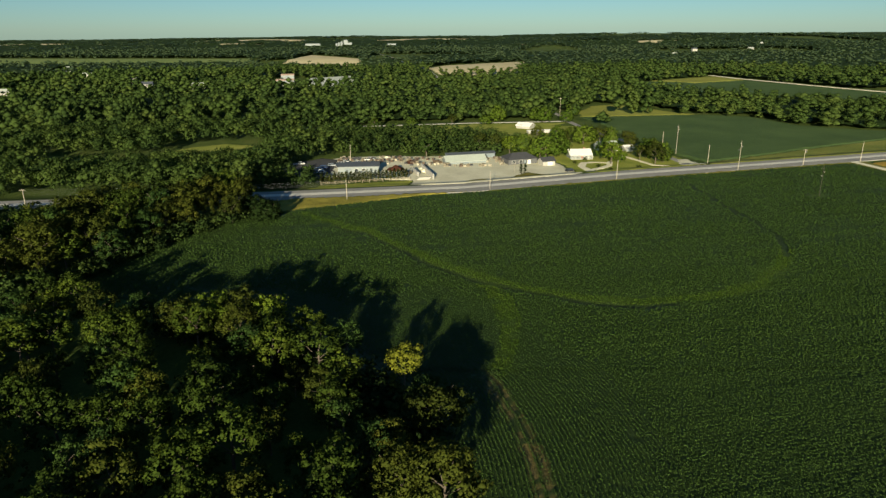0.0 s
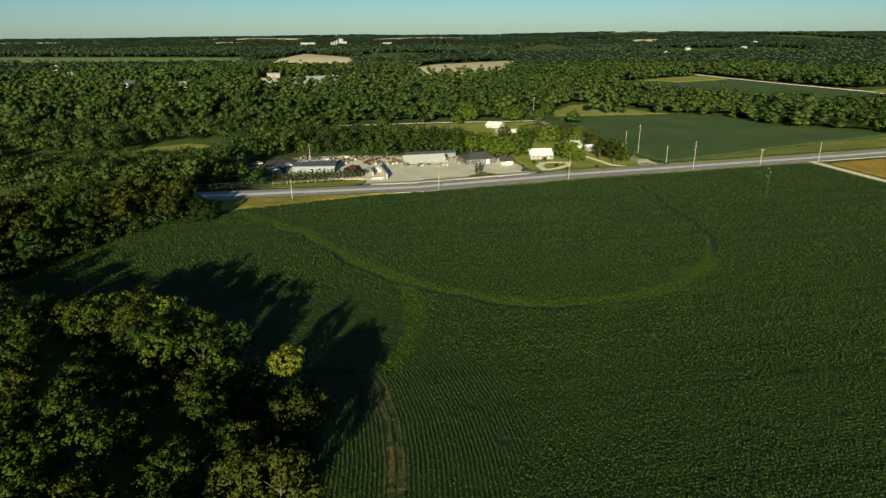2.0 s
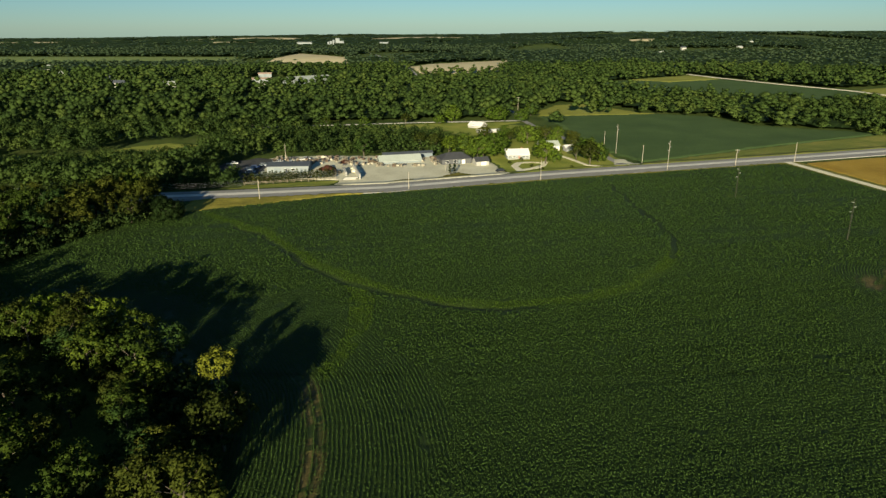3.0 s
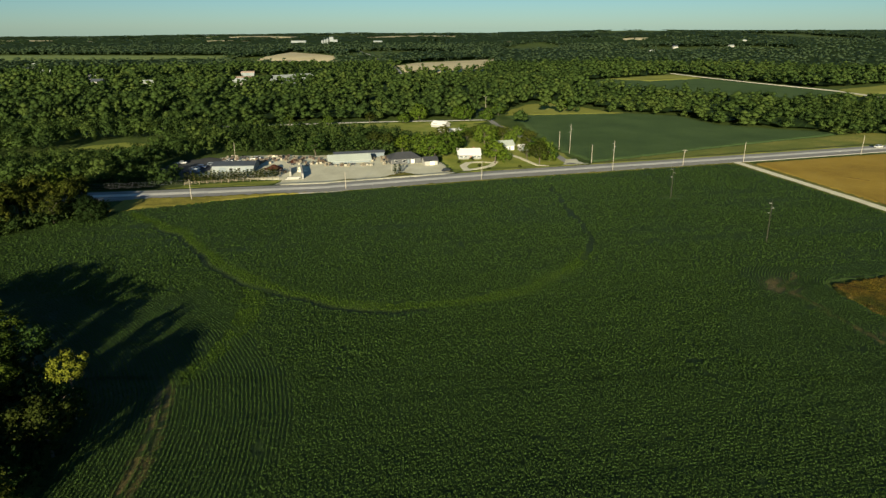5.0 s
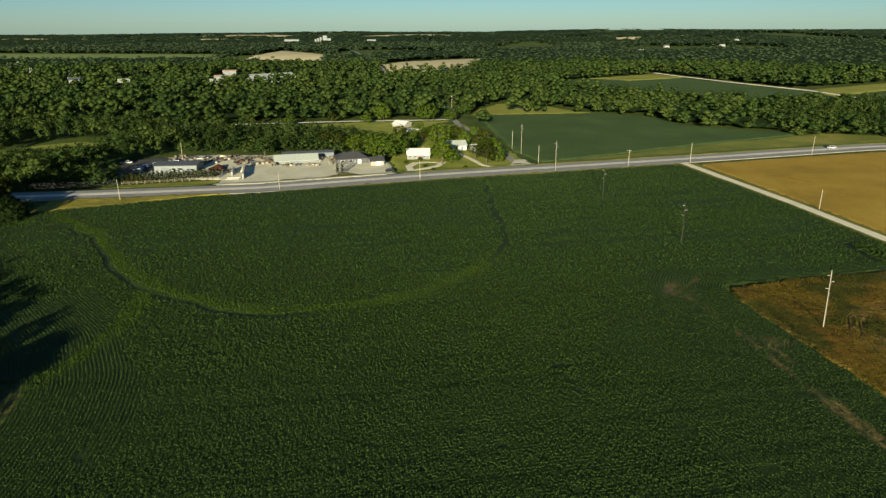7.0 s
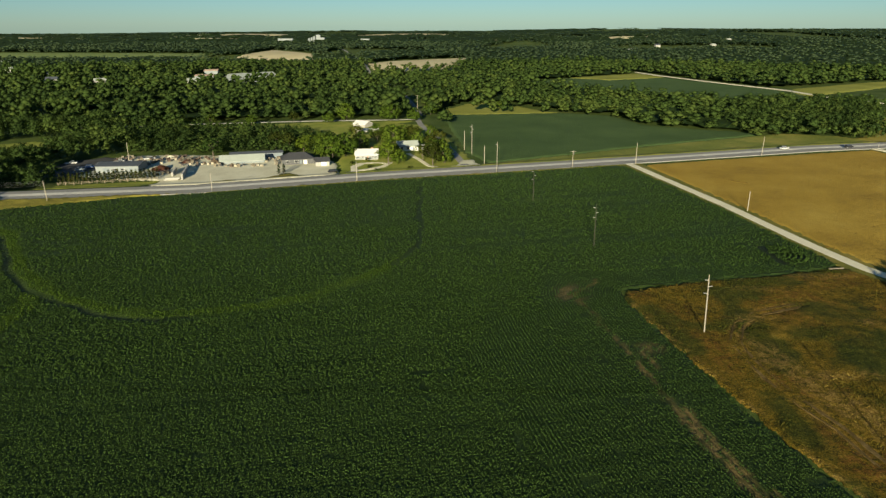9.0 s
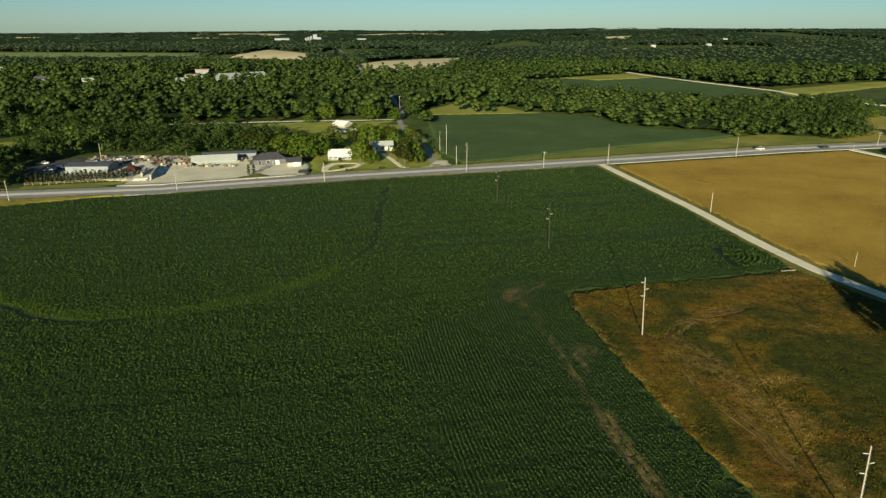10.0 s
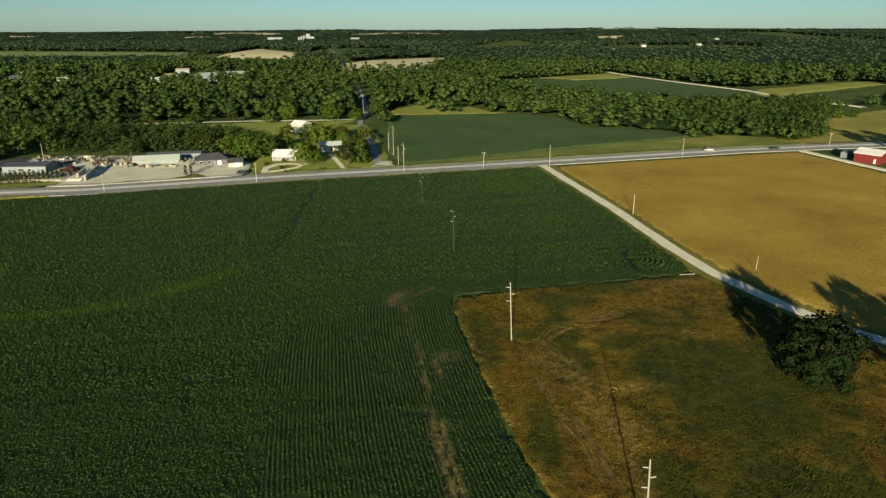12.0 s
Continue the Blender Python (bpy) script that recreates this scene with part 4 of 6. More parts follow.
def cores(centre, radius, rng):
    """Rough leafy hearts of the lobes, which close the crown behind its outer sprays."""
    b, f = np.array(OCTA, float), np.array(OCTA_FACES)
    n, k = len(centre), len(b)
    v = centre[:, None, :] + b[None] * radius[:, None, :] * rng.uniform(0.75, 1.15, (n, k, 1))
    return v.reshape(-1, 3), (np.arange(n)[:, None, None] * k + f[None]).reshape(-1, 3), np.tile(b, (n, 1))


def dome_points(rng, width, height, base, lobes, cards):
    """A rounded crown of bulging lobes: leaf places, their directions, lobe centres and radii."""
    half = np.array([width / 2, width / 2, (height - base) / 2])
    mid = np.array([0, 0, base + half[2]])
    k = np.arange(lobes)
    z = 1.0 - 1.55 * (k + 0.5) / lobes + rng.uniform(-0.08, 0.08, lobes)
    a = 2.399 * k + rng.uniform(-0.5, 0.5, lobes)
    q = np.sqrt(np.clip(1 - z * z, 0, 1))
    C = mid + np.stack([q * np.cos(a), q * np.sin(a), z], -1) * half * rng.uniform(0.45, 0.95, (lobes, 1))
    R = width * rng.uniform(0.5, 1.0, lobes) / math.sqrt(lobes)
    at = rng.choice(lobes, cards, p=R ** 2 / (R ** 2).sum())
    d = rng.normal(0, 1, (cards, 3))
    d /= np.linalg.norm(d, axis=1)[:, None]
    out = C[at] - mid
    out /= np.linalg.norm(out, axis=1)[:, None]
    turn = (d * out).sum(1) < -0.35
    d[turn] *= -1
    P = C[at] + d * (R[at] * rng.uniform(0.55, 1.25, cards))[:, None] * np.array([1, 1, 0.8])
    return P, 0.72 * d + 0.28 * out, C, R[:, None] * np.array([0.56, 0.56, 0.45])


def clad(P, N, C, R, size, rng, jit=0.5, soft=0.3):
    """Leaf sprays and lobe hearts as one set of triangles: verts, faces, normals."""
    v, f = leaf_cards(P, N, size, rng, jit)
    n = np.repeat(N + rng.normal(0, soft, N.shape), 4, 0)
    f = np.concatenate([f[:, :3], f[:, [0, 2, 3]]])
    cv, cf, cn = cores(C, R, rng)
    return np.concatenate([v, cv]), np.concatenate([f, cf + len(v)]), np.concatenate([n, cn])


def trunk_mesh(rng, height, width, thick):
    bm = bmesh.new()
    top = Vector((rng.uniform(-0.4, 0.4), rng.uniform(-0.4, 0.4), height * 0.55))
    tube(bm, (0, 0, -0.3), top * 0.5, thick, thick * 0.75, 7)
    tube(bm, top * 0.49, top, thick * 0.75, thick * 0.5, 7)
    for k in range(6):
        a = k * 1.05 + rng.uniform(-0.3, 0.3)
        s = top * rng.uniform(0.5, 1.0)
        e = s + Vector((math.cos(a) * width * 0.33, math.sin(a) * width * 0.33, height * rng.uniform(0.15, 0.36)))
        tube(bm, s, e, thick * 0.4, thick * 0.1, 5)
    me = bpy.data.meshes.new("trunk")
    bm.to_mesh(me)
    bm.free()
    me.materials.append(MAT["bark"])
    return me


# width, height, base of crown, lobes, leaf sprays, spray size, leaves, cone, label
FORMS = {"broad": (8.6, 10, 0.8, 48, 1900, 0.2, "leaf", 0.0, "full green broadleaf tree in late sun"),
         "olive": (8.2, 10, 0.8, 44, 1800, 0.2, "leaf_olive", 0.0, "olive-green broadleaf tree turning dull"),
         "dark": (8.0, 10, 0.3, 44, 1800, 0.2, "leaf_dark", 0.0, "dark green dense broadleaf tree"),
         "oak_olive": (9.6, 10, 1.4, 56, 2600, 0.21, "leaf_olive", 0.0, "spreading olive-green tree catching the sun"),
         "bright": (8.6, 10, -0.5, 44, 1500, 0.21, "leaf_bright", 0.0, "tree with fresh bright green leaves"),
         "oak": (12.0, 10, -2.0, 48, 1700, 0.34, "leaf_oak", 0.0, "broad spreading green tree with a dense crown"),
         "bushy": (17.0, 11, -2.5, 90, 9500, 0.25, "leaf_deep", 0.0, "wide dark green tree with branches down to the ground"),
         "yellow": (7.5, 9, 2.4, 34, 1600, 0.2, "leaf_yellow", 0.0, "tree with bright yellow-green turning leaves"),
         "sparse": (7.5, 10, 3.4, 22, 1100, 0.2, "leaf_olive", 0.0, "thin-leaved tree with grey branches showing"),
         "pillar": (1.7, 5, 0.0, 30, 800, 0.15, "leaf_deep", 0.0, "clipped narrow evergreen column on the island"),
         "nursery": (4.0, 10, 0.6, 14, 260, 0.5, "leaf_olive", 0.3, "young nursery tree in a fenced row"),
         "shrub": (4.0, 3, 0.0, 12, 500, 0.2, "leaf_olive", 0.0, "low rounded garden shrub")}
TREES = {}


def tree_model(kind, k):
    if (kind, k) not in TREES:
        rng = np.random.default_rng(k * 31 + len(kind) * 7 + ord(kind[0]))
        w, h, b, l, c, s, m, cone, _ = FORMS[kind]
        if cone or kind in ("pillar", "shrub"):
            P, N = crown_points(rng, w, h, b, l, c, cone)
            v, f = leaf_cards(P, N, s, rng)
            n = np.repeat(N + rng.normal(0, 0.34, N.shape), 4, 0)
        else:
            v, f, n = clad(*dome_points(rng, w, h, b, l, c), s, rng)
        crown = soften(mesh_of("crown", v, f, MAT[m], False), n)
        TREES[kind, k] = (trunk_mesh(rng, h * 0.95, w, 0.024 * h), crown)
    return TREES[kind, k]


def tree(x, y, h, kind="broad", wide=1.0, group="", label=""):
    trunk, crown = tree_model(kind, random.randrange(5 if kind in ("broad", "olive", "dark") else 2))
    s = h / FORMS[kind][1]
    m = Matrix.Translation((x, y, float(terrain(x, y)))) @ Matrix.Rotation(random.uniform(0, 6.28), 4, "Z") @ Matrix.Diagonal((s * wide, s * wide, s, 1))
    t = thing("shrub" if kind == "shrub" else "tree", m, label or FORMS[kind][8], "shrub" if kind == "shrub" else "tree", group)
    for nm, me in (("trunk", trunk), ("crown", crown)):
        o = new(nm, me)
        o.parent = t
    return t


def scatter(poly, gap, rng):
    """Places in an outline, about gap apart."""
    xs, ys = zip(*poly)
    X, Y = np.meshgrid(np.arange(min(xs), max(xs), gap), np.arange(min(ys), max(ys), gap * 0.87), indexing="ij")
    X = X + (np.arange(Y.shape[1])[None, :] % 2) * gap / 2
    X, Y = (X + rng.uniform(-0.32, 0.32, X.shape) * gap).ravel(), (Y + rng.uniform(-0.32, 0.32, Y.shape) * gap).ravel()
    ok = inside(X, Y, poly)
    return np.stack([X[ok], Y[ok]], 1)


def grove(poly, gap, lo, hi, kinds, seed, group, fat=1.0):
    rng = np.random.default_rng(seed)
    for x, y in scatter(poly, gap, rng):
        tree(x, y, rng.uniform(lo, hi), kinds[rng.integers(len(kinds))], rng.uniform(0.8, 1.1) * fat, group)


def toned_mesh(name, v, f, mat, tone, normals):
    """A mesh of sprays and hearts, each with the tone of its tree."""
    me = soften(mesh_of(name, v, f, mat, False), normals)
    me.attributes.new("tone", "FLOAT", "POINT").data.foreach_set("value", tone.astype(np.float32))
    return me


def mass(name, poly, gap, lo, hi, width, cards, size, mat, seed, label, lobes=9, cone=0.0, base=0.15):
    """A stand of trees too dense to count, each with a lobed crown of its own."""
    rng = np.random.default_rng(seed)
    V, F, N, T, n = [], [], [], [], 0
    for x, y in scatter(poly, gap, rng):
        h, w = rng.uniform(lo, hi), width * rng.uniform(0.8, 1.25)
        if cone:
            p, d = crown_points(rng, w, h, h * base, lobes, cards, cone)
            c = np.array([[0, 0, h * (0.25 + 0.18 * k)] for k in range(4)])
            r = np.array([[w * 0.3 * (1 - 0.2 * k), w * 0.3 * (1 - 0.2 * k), h * 0.12] for k in range(4)])
        else:
            p, d, c, r = dome_points(rng, w, h, h * base, lobes, cards)
        v, f, d = clad(p, d, c, r, size, rng, soft=0.2)
        V.append(v + np.array([x, y, float(terrain(x, y))]))
        F.append(f + n)
        N.append(d)
        T.append(np.full(len(v), rng.uniform(0, 1)))
        n += len(v)
    me = toned_mesh(name, *(np.concatenate(q) for q in (V, F)), mat, np.concatenate(T), np.concatenate(N))
    tagged(new(name, me), label, "trees", kind="stuff")


# near wood, its front trees single, the rest behind them
WOOD = [(-3, 55), (-9, 74), (-12, 86), (-18, 97), (-28, 114), (-44, 125), (-62, 130), (-92, 138), (-112, 120), (-85, 90), (-55, 62), (-42, 55)]
grove(WOOD, 8.6, 6.5, 12, ["broad", "broad", "olive", "dark", "broad"], 11, "trees of the near wood", 1.05)
tree(-7.5, 103, 8.5, "yellow", 1.05, "trees of the near wood")
tree(-52, 95, 9.5, "bright", 1.0, "trees of the near wood")
for x, y, h, k in [(-5.8, 70.5, 10.5, "oak_olive"), (-0.2, 69, 11.5, "oak_olive"), (-0.8, 85.5, 11, "oak_olive"), (-8, 78.8, 9, "olive"), (-1.5, 77, 7, "dark"), (-2.5, 95, 7.5, "dark"), (-18.4, 99, 10, "broad"), (-18, 90, 9, "broad"), (-14.8, 66, 10.5, "broad"), (-19, 111, 9.5, "dark"), (-28, 117, 10, "broad"), (-37, 123, 11, "bright"), (-43, 125, 11, "olive"), (-49, 124, 11, "bright"), (-55, 121, 10.5, "olive"),
                   (-64, 115, 11, "broad"), (-75, 126, 11, "olive"), (-84, 134, 10.5, "broad"), (-34, 112, 10, "broad")]:
    tree(x, y, h, k, 1.0, "trees of the near wood")
# added trees, mostly out of view, tall enough to shade the near wood
mass("wood_behind", [(-20, 55), (-24, 28), (-60, 28), (-135, 100), (-112, 120), (-85, 90), (-55, 62), (-42, 55)], 10, 9.5, 13, 10.5, 420, 0.36, MAT["forest"], 28, "dense green wood added behind the near wood, mostly unseen, to shade it", 16)
mass("wood_behind", [(-24, 26), (-30, -60), (-140, -60), (-150, 105), (-137, 100), (-60, 26)], 12, 10, 13.5, 12, 60, 0.9, MAT["forest"], 48, "dense green wood added behind the near wood, mostly unseen, to shade it", 8)
mass("wood_behind", [(-2, 52), (-12, -60), (-30, -60), (-20, 52)], 11, 7.5, 10.5, 11, 120, 0.6, MAT["forest"], 38, "dense green wood added behind the near wood, mostly unseen, to shade it", 8)
mass("wood_between", [(-90, 141), (-112, 121), (-150, 106), (-130, 152), (-113, 139)], 7.5, 8, 11, 9.5, 300, 0.36, MAT["forest"], 49, "dense dark trees between near wood and roadside belt", 12)
# belt between crop and highway
BELT = [(-64, 214), (-68, 234), (-100, 229), (-126, 200), (-128, 150), (-112, 136), (-96, 162), (-90, 182), (-80, 202)]
grove(BELT, 8.2, 10, 16, ["broad", "olive", "oak_olive", "broad", "olive", "dark"], 12, "trees between crop and highway", 0.95)
tree(-115, 201, 14.2, "sparse", 1.3, "trees between crop and highway", "yellowing tree on tall pale bare trunks")
for x, y, h, k in [(-86.5, 204, 15, "oak_olive"), (-107, 212, 14, "olive"), (-82, 224, 13.5, "broad"), (-62, 213, 7, "bushy"), (-68, 219, 7, "bushy"), (-93, 168.5, 11, "dark"), (-72, 208, 10, "olive"), (-104, 152, 11, "olive"), (-100, 190, 13, "broad")]:
    tree(x, y, h, k, 1.05, "trees between crop and highway")
tree(-87.5, 184.5, 6.0, "sparse", 1.0, "trees between crop and highway", "half-bare small tree at the crop edge")
mass("belt_shrubs", [(-100, 230), (-165, 220), (-240, 210), (-240, 186), (-126, 196)], 5, 2, 3.8, 5, 120, 0.35, MAT["forest"], 26, "low scrub beside the highway", 5, 0.0, 0.0)
mass("belt_trees", [(-128, 184), (-240, 184), (-240, 120), (-150, 105), (-128, 150)], 9.5, 10, 15, 10, 300, 0.42, MAT["forest"], 21, "dense trees south of the highway")
# across the highway, west of the yard and behind it
mass("roadside_trees", [(-82, 258), (-80, 300), (-66, 328), (-56, 352), (-72, 372), (-100, 352), (-100, 290), (-165, 286), (-240, 330), (-240, 240), (-160, 252)], 9.5, 8, 13.5, 10, 300, 0.42, MAT["forest"], 22, "dense green trees beside the highway and yard")
mass("roadside_thicket", [(-118, 254), (-84, 258), (-57, 264), (-57, 282), (-63, 286), (-82, 288), (-118, 284)], 6.6, 5.5, 8.5, 7.5, 230, 0.34, MAT["forest"], 39, "dense bright green thicket between yard and highway", 10, 0.0, -0.05)
mass("clearing_shrubs", [(-100, 290), (-100, 350), (-124, 342), (-158, 333), (-200, 310), (-165, 286)], 6.5, 3, 6, 6, 180, 0.4, MAT["forest"], 27, "low trees and scrub before a clearing", 6, 0.0, 0.0)
mass("young_trees", [(-56, 338), (-36, 344), (-2, 343), (30, 345), (56, 342), (56, 352), (40, 390), (0, 408), (-60, 420), (-104, 410), (-106, 384), (-72, 374)], 6.8, 5, 9.5, 6.4, 210, 0.34, MAT["forest"], 23, "close-set young dark green trees behind the yard", 12, 0.0, -0.05)
mass("wood_edge_trees", [(-106, 410), (-60, 424), (-60, 436), (-112, 426), (-240, 408), (-240, 340), (-160, 345), (-155, 375), (-128, 388), (-108, 382)], 9.5, 8, 13, 10, 300, 0.42, MAT["forest"], 24, "green trees round a small clearing")
mass("edge_shrubs", [(-60, 221), (-68, 224), (-82, 206), (-92, 184), (-98, 163), (-108, 140), (-112, 132), (-94, 152), (-86, 178), (-76, 200)], 3.6, 2.5, 5.5, 5.0, 170, 0.32, MAT["leafy_scrub"], 25, "shrubby undergrowth along the wood edge", 5, 0.0, 0.0)
mass("pasture_trees", [(300, 412), (338, 402), (352, 390), (365, 382), (375, 389), (402, 442), (440, 500), (452, 545), (345, 500), (300, 440)], 9.5, 6.5, 10.5, 10.5, 240, 0.45, MAT["forest"], 30, "dense trees between field and pasture")
mass("wood_edge_shrubs", [(2, 40), (1, 78), (-3, 92), (-11, 103), (-31, 117), (-62, 134), (-70, 129), (-40, 111), (-20, 98), (-10, 86), (-6, 40)], 3.4, 2.0, 4.2, 4.5, 130, 0.32, MAT["leafy_scrub"], 29, "dark shrubs along the edge of the near wood", 5, 0.0, 0.0)
# single trees round the houses, the yard and the lanes
for x, y, h, k, w in [(51, 335, 12, "oak", 1.0), (60, 337, 12.8, "oak", 0.95), (84, 317, 13, "bright", 1.15), (37, 356, 9.5, "bright", 1.6), (106, 316, 12, "olive", 1.1), (111, 321, 10, "oak", 0.75), (44, 354, 10, "oak", 0.9), (65, 356, 10, "oak", 0.9), (84, 331, 10.5, "oak", 0.8), (89, 321, 7.5, "oak", 0.9), (82, 374, 12, "oak", 1.0),
                      (93, 380, 10, "olive", 1.3), (106, 331, 10.5, "oak", 0.85), (101, 325, 8.5, "sparse", 1.2), (112, 321, 9.0, "dark", 1.2), (110, 334, 10, "oak", 0.8), (36, 347, 9, "bright", 1.2), (108, 374, 8, "sparse", 1.4), (-9, 337, 10.5, "dark", 1.5),
                      (58, 394, 8, "olive", 1.4), (73, 468, 12, "oak", 1.0), (40, 474, 12, "oak", 1.0), (28, 348, 11, "sparse", 0.9), (20, 352, 11, "sparse", 0.9), (158, 539, 7, "oak", 1.3), (103, 394, 8, "oak", 0.8), (104, 354, 9, "olive", 1.2), (110, 345, 8, "oak", 0.8), (96, 366, 9, "oak", 0.8), (89, 466, 10, "oak", 0.9), (68, 478, 10, "oak", 0.9), (100, 500, 10, "oak", 0.9), (104, 520, 11, "oak", 0.9)]:
    tree(x, y, h, k, w, "single trees by the houses")
for x, y, h, k in [(-196, 417, 8, "oak"), (-150, 423, 9, "broad"), (-121, 428, 7, "oak"), (-96, 434, 9, "dark"), (-74, 441, 7, "oak"), (-48, 445, 8, "broad"), (-22, 450, 6.5, "oak"), (6, 455, 8, "olive"), (30, 458, 7, "oak")]:
    tree(x, y, h, k, 1.1, "trees along the back road")
tree(225.5, 119.5, 11.5, "bushy", 0.95, "trees by the farm lane")
tree(248, 110, 13, "bushy", 0.9, "trees by the farm lane")
for x, y, h, w in [(396, 352, 14, 1.0), (410, 345, 15, 1.0), (425, 350, 13, 1.0), (436, 482, 7, 0.9), (449, 485, 6, 0.9)]:
    tree(x, y, h, "oak", w, "trees by the red barn")
for x, y in [(36.2, 294), (38.2, 295)]:
    tree(x, y, 5.4, "pillar", 1.0, "evergreen columns")
for x, y, h in [(76, 308, 1.6), (73, 325, 1.8), (62, 296, 1.0), (80, 300, 1.2), (66, 318, 1.5), (95, 305, 1.3)]:
    tree(x, y, h, "shrub", 1.2, "garden shrubs")
for x, y, h, k, w in [(54, 334, 12.5, "oak", 1.15), (70, 394, 8.5, "oak", 0.95), (78, 389, 9, "broad", 1.2), (86, 383, 9.5, "oak", 1.0), (72, 381, 7, "olive", 1.3), (91, 392, 8, "oak", 0.9)]:
    tree(x, y, h, k, w, "single trees by the houses")

# ---- woods out to the horizon ----
HOUSES = [(-452, 676, 11), (-564, 978, 20), (-502, 930, 5), (-344, 763, 14), (-278, 743, 33), (-400, 860, 8), (-620, 1100, 17), (-180, 760, 21), (520, 1500, 9), (640, 1700, 4), (760, 1650, 15), (900, 1900, 7)]
OPEN = [NFIELD, YELLOW, FARF, TANF, FAR2, BAND, EASTF, CLEAR, LOT, [(-52, 346), (56, 330), (56, 352), (40, 392), (0, 410), (-60, 440), (-240, 420), (-240, 325)],
        [(-60, 425), (40, 395), (60, 340), (128, 300), (124, 330), (114, 420), (104, 500), (88, 482), (20, 470), (-40, 458), (-112, 444), (-112, 430)]] + PALE + [[(450, 580), (500, 560), (640, 690), (640, 785), (455, 695)]] + [[(x - 9, y - 45), (x + 9, y - 45), (x + 10, y + 8), (x - 10, y + 8)] for x, y, _ in HOUSES] + [[(-215, 765), (-112, 785), (-100, 925), (-205, 930)], [(-235, 830), (-205, 830), (-205, 955), (-235, 955)]]


def wooded(x, y):
    f = (y > 395) | ((x < -220) & (y > 250 + 0.1 * (x + 150)))
    f &= ~((x > 340) & (y < 500 + 0.3 * (x - 345)) & (x < 620) & (y < 545))
    for p in OPEN:
        f &= ~inside(x, y, p)
    for line, w in ((SIDE, 7), (FARROAD, 7), (STRIP, 5), (ROAD, 14)):
        f &= np.abs(line_dist(x, y, line)) > w
    far = np.hypot(x - 78, y)
    return f & ~((far > 1500) & (vnoise(x, y, 330, 41) * 0.7 + vnoise(x, y * 0.4, 120, 42) * 0.3 > 0.7))


def build_canopy():
    na, r = 300, [300.0]
    while r[-1] < 4700:
        r.append(r[-1] * 1.024)
    r = np.array(r)
    a = np.radians(np.linspace(-50, 47, na))
    R, A = np.meshgrid(r, a, indexing="ij")
    x, y = 78 + R * np.sin(A), R * np.cos(A)
    x = x + (hash01(np.round(R), np.round(A * 9999), 1) - 0.5) * R * 0.003
    y = y + (hash01(np.round(R), np.round(A * 9999), 2) - 0.5) * R * 0.01
    ok = wooded(x, y)
    h = np.where(R < 1150, 1.8, 4.0) + 2.6 * vnoise(x, y, 14, 51) + 3.0 * vnoise(x, y, 45, 52) * (R > 1150) + (hash01(np.round(x), np.round(y), 3) - 0.5)
    z = terrain(x, y) + np.where(ok, h, -3)
    f = grid_faces(len(r), na)
    f = f[ok.ravel()[f].all(1)]
    used = np.unique(f)
    back = np.full(x.size, -1)
    back[used] = np.arange(len(used))
    v = np.stack([x, y, z], -1).reshape(-1, 3)[used]
    tagged(new("woodland", mesh_of("woodland", v, back[f], MAT["forest"])), "unbroken dark green woodland canopy reaching the horizon", "woods", kind="stuff")


